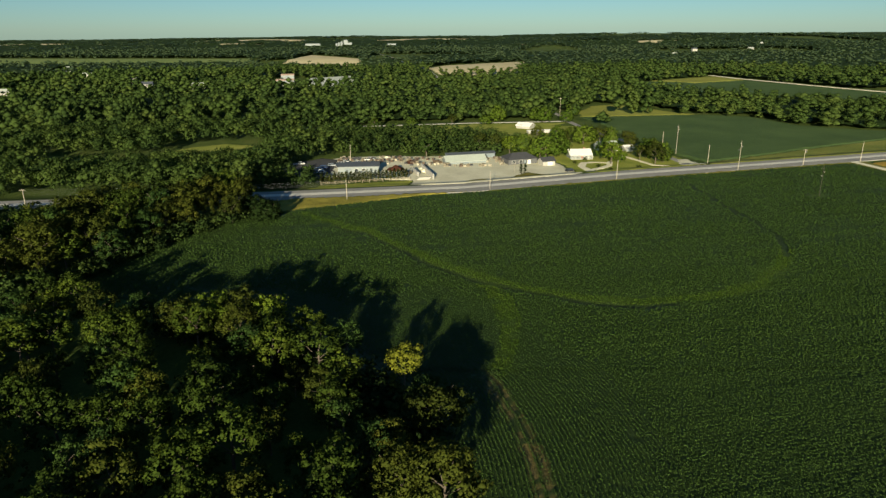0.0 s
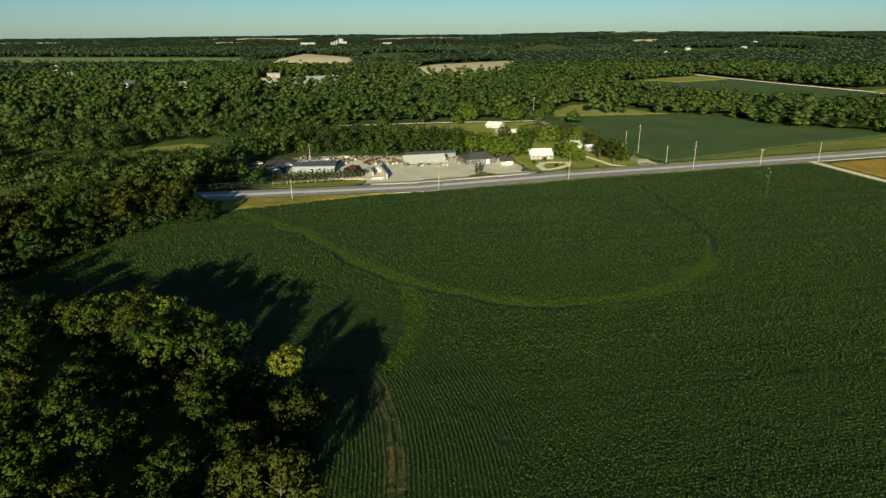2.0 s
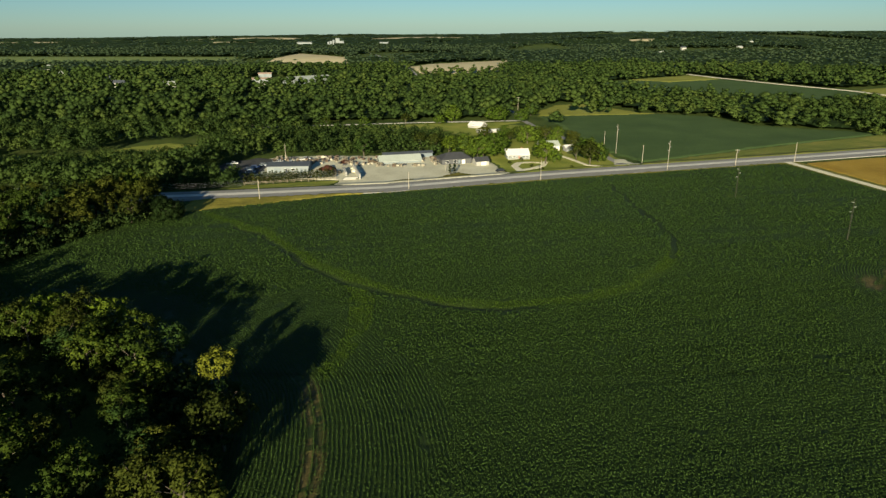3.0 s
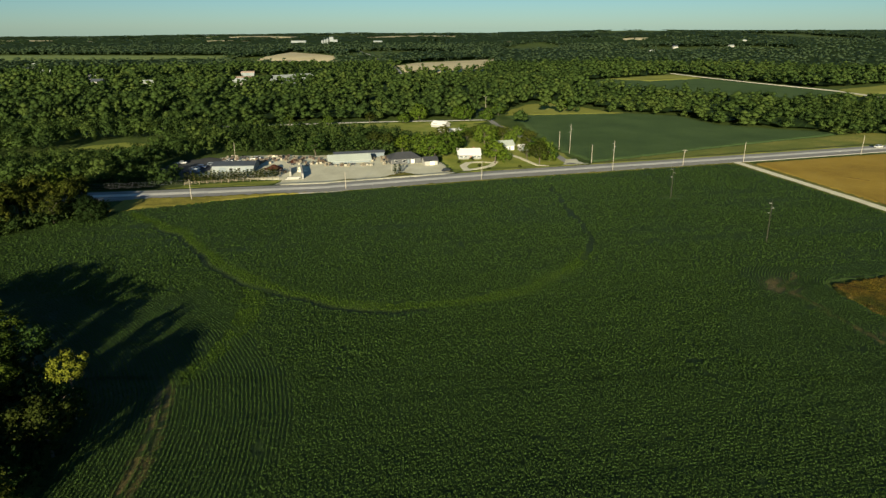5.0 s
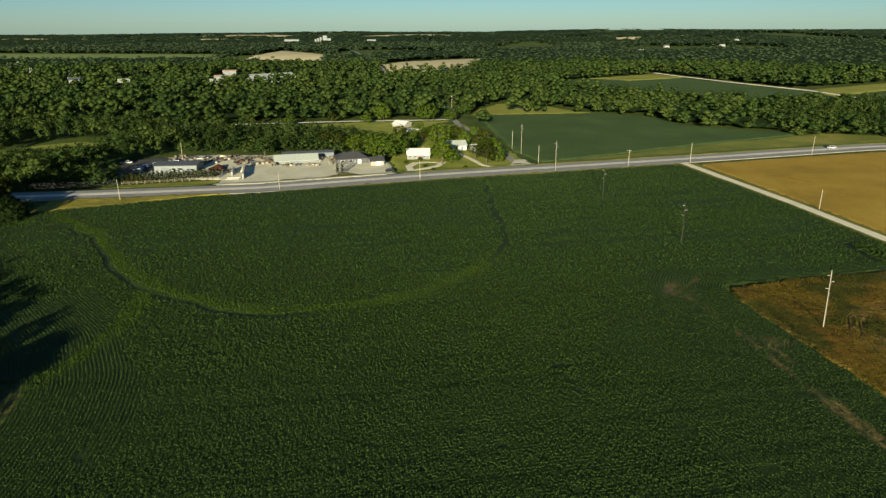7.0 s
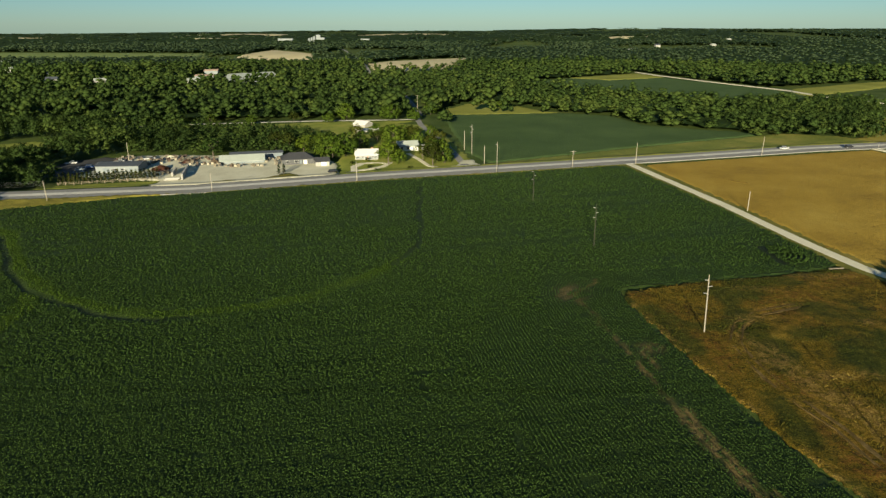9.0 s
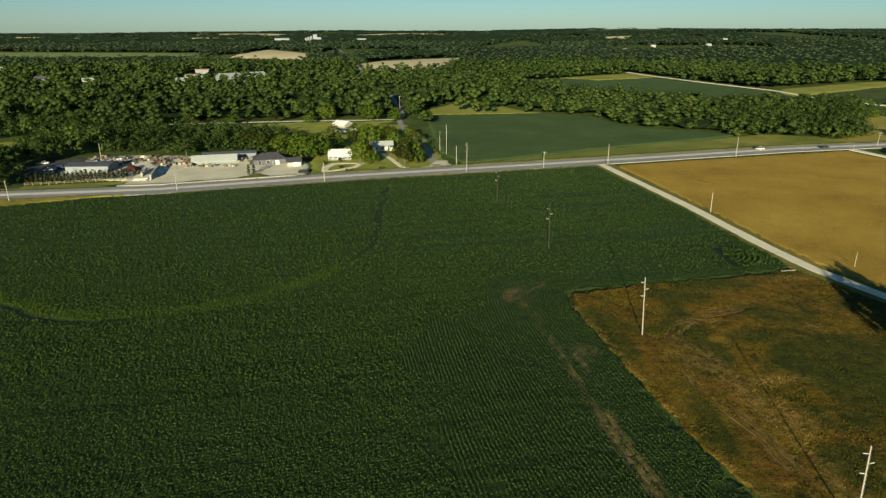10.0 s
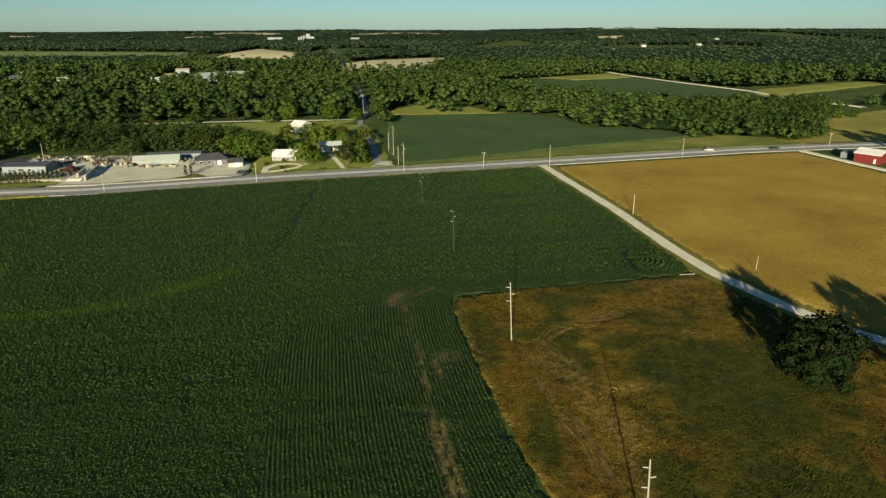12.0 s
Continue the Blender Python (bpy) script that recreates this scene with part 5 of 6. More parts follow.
def build_far_trees(name, r0, r1, gap, cards, lobes, size, seed, label):
    rng = np.random.default_rng(seed)
    X, Y = np.meshgrid(np.arange(-r1, r1, gap), np.arange(200, r1, gap * 0.87), indexing="ij")
    X = X + (np.arange(Y.shape[1])[None, :] % 2) * gap / 2
    X, Y = (X + rng.uniform(-0.4, 0.4, X.shape) * gap).ravel(), (Y + rng.uniform(-0.4, 0.4, Y.shape) * gap).ravel()
    d = np.hypot(X - 78, Y)
    ok = (d > r0) & (d < r1) & (X > -0.75 * Y - 15) & (X < 157 + 0.72 * Y + 15)
    X, Y = X[ok], Y[ok]
    ok = wooded(X, Y)
    X, Y = X[ok], Y[ok]
    n = len(X)
    big = np.clip(rng.normal(1.0, 0.28, n) + 0.5 * (vnoise(X, Y, 60, 60) - 0.5), 0.5, 1.7)
    H = (0.6 if r0 > 2000 else 0.85 if r0 > 1000 else 1.0) * rng.uniform(8.5, 15, n) * (0.55 + 0.5 * big) * (0.8 + 0.4 * vnoise(X, Y, 120, 61))
    H = H * np.where((X > 190) & (X < 470) & (Y < 610), 0.74, 1.0)
    W = gap * 0.56 * big
    # ten lobes a crown
    lob = rng.integers(0, 10, (n, cards))
    la = rng.uniform(0, 6.28, (n, 10))
    lr, lz = rng.uniform(0.15, 0.62, (n, 10)), rng.uniform(-0.7, 0.3, (n, 10))
    lz = lz + 0.5 * (0.45 - lr)
    lr[:, 0], lz[:, 0] = 0.08, 0.5
    i = np.arange(n)[:, None]
    C = np.stack([np.cos(la) * lr, np.sin(la) * lr, lz], -1)[i, lob]
    k = rng.normal(0, 1, (n, cards, 3))
    k /= np.linalg.norm(k, axis=2)[:, :, None]
    k[:, :, 2] = np.where(k[:, :, 2] < -0.2, -k[:, :, 2], k[:, :, 2])
    Q = C + k * rng.uniform(0.24, 0.44, (n, cards))[:, :, None]
    T = terrain(X, Y)
    wide = np.stack([W, W, H * 0.46], -1)
    mid = np.stack([X, Y, T + H * 0.54], -1)
    P = mid[:, None, :] + Q * wide[:, None, :]
    N = (0.12 * k + 0.8 * Q + np.array([0, 0, 0.25])).reshape(-1, 3)
    hearts = np.stack([np.cos(la) * lr, np.sin(la) * lr, lz], -1)[:, :lobes]
    v, f, nn = clad(P.reshape(-1, 3), N, (mid[:, None, :] + hearts * wide[:, None, :]).reshape(-1, 3), np.repeat(0.3 * wide, lobes, 0), size, rng, 0.3, 0.12)
    tone = np.clip(rng.normal(0.45, 0.28, n) + 0.3 * (vnoise(X, Y, 90, 63) - 0.5) + 0.5 * (vnoise(X, Y, 240, 64) - 0.5), 0, 1)
    corner = len(OCTA) * lobes
    tone = np.concatenate([np.repeat(tone, 4 * cards), np.repeat(tone, corner)])
    # beyond 1150 m the leaf colour itself carries the haze
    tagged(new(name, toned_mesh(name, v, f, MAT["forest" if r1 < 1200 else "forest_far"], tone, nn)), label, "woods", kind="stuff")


build_canopy()
build_far_trees("wood_trees", 300, 640, 13.5, 190, 10, 0.5, 71, "dense mixed broadleaf trees with sunlit crowns")
build_far_trees("distant_wood_trees", 640, 1150, 15.5, 34, 6, 0.92, 72, "distant broadleaf woodland crowns")
build_far_trees("skyline_woods", 2300, 4700, 44, 5, 1, 4.5, 74, "woodland along the skyline, haze put into its leaf colour")
build_far_trees("horizon_wood_trees", 1150, 2300, 23, 7, 2, 1.9, 73, "far woodland towards the horizon, haze put into its leaf colour")


# ---- buildings ----
def local_prism(w, d, eave, rise, hip=0.0):
    """Wall body with gable ends; front towards -y, ridge along x."""
    bm = bmesh.new()
    x, y = w / 2, d / 2
    v = [bm.verts.new(p) for p in [(-x, -y, -0.4), (x, -y, -0.4), (x, y, -0.4), (-x, y, -0.4), (-x, -y, eave), (x, -y, eave), (x, y, eave), (-x, y, eave)]]
    if hip or rise == 0:
        for f in [(0, 1, 5, 4), (1, 2, 6, 5), (2, 3, 7, 6), (3, 0, 4, 7), (4, 5, 6, 7)]:
            bm.faces.new([v[k] for k in f])
    else:
        a, b = bm.verts.new((-x, 0, eave + rise)), bm.verts.new((x, 0, eave + rise))
        bm.faces.new((v[0], v[1], v[5], v[4]))
        bm.faces.new((v[2], v[3], v[7], v[6]))
        bm.faces.new((v[1], v[2], v[6], b, v[5]))
        bm.faces.new((v[3], v[0], v[4], a, v[7]))
        bm.faces.new((v[4], v[5], b, a))
        bm.faces.new((v[6], v[7], a, b))
    return bm


def roof_slope(w, d, eave, rise, side, over=0.45, hip=0.0, ribs=0):
    """One side of a pitched roof, a slab with overhang; ribs: raised seams."""
    bm = bmesh.new()
    k = rise / (d / 2)
    y0, z0 = side * (d / 2 + over), eave - k * over + 0.06
    zr = eave + rise + 0.06
    x0, x1 = w / 2 + over, w / 2 + over - hip
    top = [(-x0, y0, z0), (x0, y0, z0), (x1, 0, zr), (-x1, 0, zr)]
    vs = [bm.verts.new(p) for p in top] + [bm.verts.new((p[0], p[1], p[2] + 0.16)) for p in top]
    for f in [(0, 1, 2, 3), (4, 5, 6, 7), (0, 1, 5, 4), (1, 2, 6, 5), (2, 3, 7, 6), (3, 0, 4, 7)]:
        bm.faces.new([vs[i] for i in f])
    for i in range(ribs):
        x = -x1 + 2 * x1 * (i + 0.5) / ribs
        tube(bm, (x, y0, z0 + 0.18), (x, side * 0.05, zr + 0.18), 0.05, 0.05, 4)
    bmesh.ops.recalc_face_normals(bm, faces=bm.faces[:])
    return bm


def hip_end(w, d, eave, rise, side, hip, over=0.45):
    bm = bmesh.new()
    k = rise / (d / 2)
    z0, zr = eave - k * over + 0.06, eave + rise + 0.06
    x0, x1, y0 = side * (w / 2 + over), side * (w / 2 + over - hip), d / 2 + over
    top = [(x0, -y0, z0), (x0, y0, z0), (x1, 0, zr)]
    vs = [bm.verts.new(p) for p in top] + [bm.verts.new((p[0], p[1], p[2] + 0.16)) for p in top]
    for f in [(0, 1, 2), (3, 4, 5), (0, 1, 4, 3), (1, 2, 5, 4), (2, 0, 3, 5)]:
        bm.faces.new([vs[i] for i in f])
    bmesh.ops.recalc_face_normals(bm, faces=bm.faces[:])
    return bm


def window_on(parent, x, y, z, w, h, frame_mat, front=-1):
    f = part("window", box(x - w / 2 - 0.08, x + w / 2 + 0.08, y + front * 0.07, y + 0.02 * -front, z - 0.08, z + h + 0.08), frame_mat, parent)
    part("pane", box(x - w / 2, x + w / 2, y + front * 0.10, y + front * 0.075, z, z + h), MAT["glass"], f, "dark window glass")


def building(name, label, category, x, y, turn, w, d, eave, rise, wall, roof, hip=0.0, ribs=0, windows=(), doors=(), porch=0.0, chimney=False, group=""):
    t = thing(name, pose(x, y, float(terrain(x, y)), 0, 0, turn), label, category, group)
    part("wall", local_prism(w, d, eave, rise, hip), wall, t)
    for side in (-1, 1):
        part("roof_slope", roof_slope(w, d, eave, rise, side, hip=hip, ribs=ribs), roof, t)
        if hip:
            part("roof_end", hip_end(w, d, eave, rise, side, hip), roof, t)
    for wx, wz, ww, wh in windows:
        window_on(t, wx, -d / 2, wz, ww, wh, MAT["trim_white"])
    for dx, dw, dh, m in doors:
        part("door", box(dx - dw / 2, dx + dw / 2, -d / 2 - 0.06, -d / 2 + 0.05, 0, dh, bevel=0.02), m, t, "closed door")
    if porch:
        part("porch_roof", box(-w / 2, w / 2, -d / 2 - porch, -d / 2 - 0.47, eave - 0.32, eave - 0.2), roof, t)
        n = 6
        for k in range(n):
            px = -w / 2 + 0.2 + (w - 0.4) * k / (n - 1)
            part("porch_post", box(px - 0.08, px + 0.08, -d / 2 - porch + 0.1, -d / 2 - porch + 0.26, 0, eave - 0.32), MAT["trim_white"], t)
        part("porch_floor", box(-w / 2, w / 2, -d / 2 - porch, -d / 2, -0.2, 0.15), MAT["concrete"], t)
    if chimney:
        part("chimney", box(w * 0.2, w * 0.2 + 0.7, 0.2, 0.9, eave, eave + rise + 0.8, bevel=0.03), MAT["brick"], t, "brick chimney")
    return t


building("nursery_shed", "long low shed with dark roof and pale front", "shed", -41, 304.5, 4, 19.5, 11, 3.0, 1.0, MAT["shed_front"], MAT["dark_roof"], ribs=14, doors=[(-5, 3, 2.2, MAT["wall_blue"]), (6, 1, 2.1, MAT["wall_blue"])], windows=[(-1, 1, 1.6, 0.9), (2.5, 1, 1.6, 0.9)])
building("greenhouse", "long greenhouse with pale green-white sheet roof", "greenhouse", 10.6, 323, 14.5, 21, 8, 1.4, 2.3, MAT["shed_front"], MAT["sheet_roof"], ribs=20, doors=[(0, 2, 1.5, MAT["wall_blue"])])
building("office_building", "single-storey building with black hipped roof", "building", 38.4, 322, 17, 15.5, 10, 2.7, 2.3, MAT["grey_wall"], MAT["black_roof"], hip=4.5, windows=[(-5, 0.9, 1.5, 1.2), (-1, 0.9, 1.5, 1.2)], doors=[(3.4, 1.8, 2.1, MAT["trim_white"]), (1.2, 1, 2.1, MAT["wall_blue"])])
building("garage", "small white garage with black gable roof", "garage", 51.6, 316.5, 17, 6.6, 6, 2.2, 1.5, MAT["old_white"], MAT["black_roof"], doors=[(0.6, 2.6, 2.0, MAT["trim_white"])])
building("back_shed", "low open shed with grey roof behind the greenhouse", "shed", 14, 336, 14, 26, 5, 2.2, 0.7, MAT["wall_blue"], MAT["dark_roof"])
building("house", "white house with white metal roof and porch", "house", 71.5, 335, 5, 11.5, 8.5, 2.1, 2.2, MAT["shed_front"], MAT["white_roof"], ribs=16, porch=2.4, windows=[(-4.4, 0.7, 1.1, 1.1), (-2, 0.7, 1.1, 1.1), (3, 0.7, 1.1, 1.1), (4.8, 0.7, 1.0, 1.1)], doors=[(0.6, 1, 2.0, MAT["brick"])], chimney=True, group="houses by the highway")
building("house", "white house with pale blue roof among trees", "house", 91, 356, 12, 11, 8, 2.6, 2.2, MAT["trim_white"], MAT["sheet_roof"], ribs=14, windows=[(-3.5, 0.9, 1.1, 1.3), (0, 0.9, 1.1, 1.3)], doors=[(3, 1, 2.1, MAT["wall_blue"])], group="houses by the highway")
building("outbuilding", "small pale outbuilding beside the shaded house", "shed", 102, 352, 12, 5, 4, 2.2, 1.1, MAT["pale_wall"], MAT["white_roof"], doors=[(0, 2, 1.9, MAT["wall_blue"])])
building("white_barn", "white metal barn on a rise in the lawn", "barn", 56, 440, -32, 10, 8, 1.9, 1.8, MAT["old_white"], MAT["white_roof"], ribs=14, doors=[(-2, 3.5, 2.8, MAT["pale_wall"])])
building("low_shed", "long low white shed in front of the barn", "shed", 62, 418, 14, 15, 4, 1.5, 0.5, MAT["old_white"], MAT["white_roof"], doors=[(-3, 2, 1.6, MAT["wall_blue"])])
building("red_barn", "red metal barn with white roof", "barn", 358.6, 318.4, -51, 11, 13, 4.0, 1.7, MAT["barn_red"], MAT["white_roof"], ribs=18, doors=[(-3, 3.2, 3.2, MAT["barn_red"]), (3.5, 1, 2.1, MAT["trim_white"])])
building("small_shed", "small grey shed beside the barn", "shed", 351.5, 328, 40, 3.5, 3, 2.4, 0.7, MAT["wall_blue"], MAT["dark_roof"], doors=[(0, 1.2, 1.9, MAT["dark_roof"])])
building("warehouse", "large pale warehouse among distant woods", "building", -152, 893, 40, 62, 26, 6.5, 4.0, MAT["shed_front"], MAT["sheet_roof"], doors=[(-12, 5, 5, MAT["wall_blue"]), (4, 5, 5, MAT["wall_blue"])])
building("store", "distant low building with tan roof", "building", -214, 890, 12, 24, 14, 4.2, 1.5, MAT["shed_front"], MAT["tan_roof"], doors=[(0, 3, 3.6, MAT["wall_blue"])])
building("store", "distant low building with tan roof", "building", -222, 940, 12, 18, 12, 4.2, 1.5, MAT["shed_front"], MAT["tan_roof"], doors=[(0, 3, 3.6, MAT["wall_blue"])])
for x, y, r in HOUSES:
    building("distant_house", "small white house among distant trees", "house", x, y, r, 12, 9, 5.5, 2.6, MAT["old_white"], MAT["sheet_roof"] if r % 2 else MAT["dark_roof"], windows=[(-3, 1, 1.2, 1.4), (2.5, 1, 1.2, 1.4)], group="houses in the woods")


def grain_elevator(x, y):
    t = thing("grain_elevator", pose(x, y, float(terrain(x, y)), 0, 0, 5), "distant white concrete grain elevator, haze put into its grey colour", "grain elevator")
    # shed_front greys the white concrete: distance haze put into the colour
    part("head_house", box(4, 18, -7, 7, 0, 23, bevel=0.3), MAT["shed_front"], t)
    part("annex", box(18, 32, -9, 9, 0, 14, bevel=0.3), MAT["shed_front"], t)
    for k in range(3):
        bm = bmesh.new()
        tube(bm, (-3 - 9 * k, 0, 0), (-3 - 9 * k, 0, 17 - 3 * k), 4.3, 4.3, 20)
        tube(bm, (-3 - 9 * k, 0, 17 - 3 * k), (-3 - 9 * k, 0, 18.5 - 3 * k), 4.5, 0.6, 20)
        part("silo", bm, MAT["shed_front"], t)


grain_elevator(-350, 2335)
# hall walls take the same haze grey
building("distant_hall", "long white hall near the grain elevator, walls greyed as by haze", "building", -455, 2340, 5, 50, 20, 10, 2, MAT["shed_front"], MAT["sheet_roof"])
building("distant_hall", "long white hall near the grain elevator, walls greyed as by haze", "building", -180, 2360, 0, 30, 16, 11, 2, MAT["shed_front"], MAT["sheet_roof"])


# ---- poles and wires ----
def shaft(t, h, r0, r1, mat="pole_wood"):
    bm = bmesh.new()
    tube(bm, (0, 0, -0.5), (0, 0, h * 0.5), r0, (r0 + r1) / 2, 10)
    tube(bm, (0, 0, h * 0.5), (0, 0, h), (r0 + r1) / 2, r1, 10)
    return part("pole_shaft", bm, MAT[mat], t)


def line_pole(x, y, h, lean, mat):
    """Tall pole with three post insulators on alternate sides."""
    t = thing("power_pole", pose(x, y, float(terrain(x, y)), 0, lean, 0), "tall pale wooden power pole with post insulators" if mat == "pole_wood" else "tall dark wooden power pole with post insulators", "power pole", "poles of the power line")
    shaft(t, h, 0.13 if mat == "pole_wood" else 0.11, 0.085 if mat == "pole_wood" else 0.07, mat)
    for k, (z, s) in enumerate([(h - 1.2, -1), (h - 2.7, 1), (h - 4.2, -1)]):
        bm = bmesh.new()
        tube(bm, (s * 0.12, 0, z), (s * 0.85, 0, z + 0.14), 0.06, 0.05, 8)
        for j in range(5):
            px = 0.25 + 0.12 * j
            tube(bm, (s * px, 0, z + 0.02 * j), (s * (px + 0.05), 0, z + 0.02 * j + 0.01), 0.08, 0.08, 10)
        part("insulator", bm, MAT["insulator"], t, "grey porcelain post insulator")
    bm = bmesh.new()
    tube(bm, (0.16, -0.1, 0.2), (0.14, -0.08, h - 1), 0.025, 0.025, 5)
    part("ground_wire", bm, MAT["dark_metal"], t)


for x, y, h, lean in [(126, 344, 15.5, 0), (135.3, 289, 13.5, 0), (145.4, 240.2, 12.3, -0.5), (156.9, 187.4, 13.4, -1.0), (168.8, 132, 13.4, -3.0), (180.8, 76.5, 13.4, -3.0)]:
    line_pole(x, y, h, lean, "pole_dark" if 150 < y < 280 else "pole_wood")


def road_pole(x, y, h, arm=False, thin=0.0):
    t = thing("utility_pole", pose(x, y, float(terrain(x, y)), 0, random.uniform(-0.8, 0.8), 0), "wooden utility pole with crossarm" if arm else "plain wooden utility pole", "utility pole", "utility poles")
    shaft(t, h, 0.16 - thin, 0.11 - thin)
    if arm:
        bm = box(-1.1, 1.1, -0.2, -0.08, h - 0.5, h - 0.36)
        a = part("crossarm", bm, MAT["pole_wood"], t)
        for s in (-1, -0.4, 0.4, 1):
            b2 = bmesh.new()
            tube(b2, (s, -0.14, h - 0.36), (s, -0.14, h - 0.18), 0.05, 0.03, 6)
            part("insulator", b2, MAT["insulator"], a)
        b3 = bmesh.new()
        tube(b3, (0.3, -0.2, h - 1.6), (0.3, -0.2, h - 0.8), 0.2, 0.2, 10)
        part("transformer", b3, MAT["dark_metal"], t, "grey can transformer")
    else:
        b2 = bmesh.new()
        tube(b2, (0, 0, h), (0, 0, h + 0.22), 0.05, 0.03, 6)
        part("insulator", b2, MAT["insulator"], t)


for x, y, h, a in [(-152, 224, 8.5, True), (-37.4, 239.2, 7.8, False), (19, 256, 6.8, False), (75, 271.6, 8.2, False), (171, 299.8, 7.6, True), (202, 306, 9.8, False), (131, 313, 9, False), (122.4, 356, 10, False),
                   (270.4, 326, 9.5, False), (358, 354, 7.6, True), (336, 338.5, 4.2, False), (238, 172.7, 4.2, False), (219.4, 226, 7.1, False), (90, 500, 14, True), (34, 300, 4.5, False), (-48, 326, 9, False)]:
    road_pole(x, y, h, a, 0.06 if h < 5 else 0.0)


def wire(p, q, sag):
    bm = bmesh.new()
    p, q = Vector(p), Vector(q)
    last = p
    for k in range(1, 13):
        s = k / 12
        at = p.lerp(q, s) - Vector((0, 0, sag * 4 * s * (1 - s)))
        tube(bm, last, at, 0.016, 0.016, 4)
        last = at
    tagged(part("overhead_wire", bm, MAT["wire"]), "thin overhead wire beside the highway", "wire", "overhead wires")


for k in range(4):
    wire((-152 + 0.4 * k, 223.9, 8.4 - 0.7 * k), (-37.4, 239.2, 7.7 - 0.55 * k), 0.9)


# ---- the stone yard ----
def block_wall(x, y, turn, length, courses, label):
    t = thing("block_wall", pose(x, y, float(terrain(x, y)), 0, 0, turn), label, "wall")
    me = None
    for c in range(courses):
        for k in range(int(length / 1.5)):
            if me is None:
                first = part("concrete_block", box(-0.74, 0.74, -0.4, 0.4, 0.01, 0.6, bevel=0.04), MAT["block"], t)
                me = first.data
                ob = first
            else:
                ob = new("concrete_block", me)
                ob.parent = t
            ob.location = (1.5 * k + 0.75 * (c % 2) + random.uniform(-0.02, 0.02), random.uniform(-0.03, 0.03), 0.6 * c)


block_wall(-4.8, 285, 104.5, 24, 4, "grey-white concrete block bin wall")
block_wall(-11.5, 283.2, 12, 6.5, 2, "low white concrete block wall")
block_wall(-12, 292, 104, 12, 3, "grey-white concrete block bin wall")


def heap(name, x, y, r, h, mat, label, seed):
    bm = bmesh.new()
    rings = 9
    rows = []
    for i in range(rings + 1):
        f = i / rings
        ring = []
        for k in range(24):
            a = 2 * math.pi * k / 24
            n = noise.noise(Vector((math.cos(a) * 2 + seed, math.sin(a) * 2, f * 3)))
            rad = r * (1 - f) * (1 + 0.22 * n)
            ring.append(bm.verts.new((math.cos(a) * rad, math.sin(a) * rad, h * (f ** 0.85) * (1 + 0.12 * n) - 0.1)))
        rows.append(ring)
    for a, b in zip(rows, rows[1:]):
        for k in range(24):
            bm.faces.new((a[k], a[(k + 1) % 24], b[(k + 1) % 24], b[k]))
    bmesh.ops.remove_doubles(bm, verts=bm.verts[:], dist=0.001)
    ob = part(name, bm, mat)
    ob.location = (x, y, float(terrain(x, y)))
    tagged(ob, label, "pile", "bulk piles in the yard")


heap("mulch_pile", -23.2, 306, 4.6, 2.4, MAT["mulch"], "heap of dark red-brown mulch", 1)
heap("mulch_pile", -17, 322, 3.4, 1.8, MAT["mulch"], "heap of dark red-brown mulch", 2)
heap("gravel_pile", -8.5, 301, 3.2, 1.7, MAT["limestone"], "heap of pale crushed stone", 3)
heap("gravel_pile", -9.5, 308, 3.0, 1.6, MAT["gravel"], "heap of pale crushed stone", 4)
heap("gravel_pile", -30, 333, 3.6, 1.6, MAT["limestone"], "heap of pale crushed stone", 5)
heap("soil_pile", -3, 322, 3.4, 1.5, MAT["soil"], "heap of brown soil", 6)


def stone_pallet(mat, label, tall):
    t = thing("stone_pallet", pose(0, 0, 0), label, "pallet", "pallets of stone in the yard")
    bm = bmesh.new()
    for k in range(5):
        box(-0.6, 0.6, -0.55 + 0.235 * k, -0.4 + 0.235 * k, 0.1, 0.14, bm)
    for k in range(3):
        box(-0.6 + 0.52 * k, -0.44 + 0.52 * k, -0.55, 0.55, 0.0, 0.1, bm)
    part("pallet", bm, MAT["pole_wood"], t)
    bm = bmesh.new()
    for z in range(tall):
        for i in range(3):
            for j in range(3):
                a, b = random.uniform(-0.05, 0.05), random.uniform(-0.05, 0.05)
                box(-0.6 + 0.4 * i + a, -0.22 + 0.4 * i + a, -0.55 + 0.37 * j + b, -0.2 + 0.37 * j + b, 0.15 + 0.27 * z, 0.40 + 0.27 * z, bm)
    part("stone_load", bm, mat, t)
    return t


KINDS = [(MAT["pale_stone"], "wooden pallet stacked with pale limestone", 3), (MAT["tan_stone"], "wooden pallet stacked with tan stone", 2), (MAT["red_stone"], "wooden pallet stacked with reddish stone", 4), (MAT["dark_stone"], "wooden pallet stacked with dark slate", 3), (MAT["tan_stone"], "tall wooden pallet of tan stone", 5)]
rng = np.random.default_rng(5)
ZONES = [((-54, 320), (-30, 336), 40), ((-34, 314), (-12, 337), 46), ((-16, 312), (4, 334), 30), ((2, 311), (24, 314), 12), ((22, 322), (32, 332), 12), ((-20, 290), (-14, 300), 6), ((28, 312), (31, 320), 4)]
models = {}
for (x0, y0), (x1, y1), n in ZONES:
    for _ in range(n):
        k = int(rng.integers(5))
        x, y = rng.uniform(x0, x1), rng.uniform(y0, y1)
        m = pose(x, y, float(terrain(x, y)) + 0.09, 0, 0, rng.uniform(0, 90))
        if k not in models:
            models[k] = stone_pallet(*KINDS[k])
            models[k].matrix_world = m
        else:
            copy_thing(models[k], m)

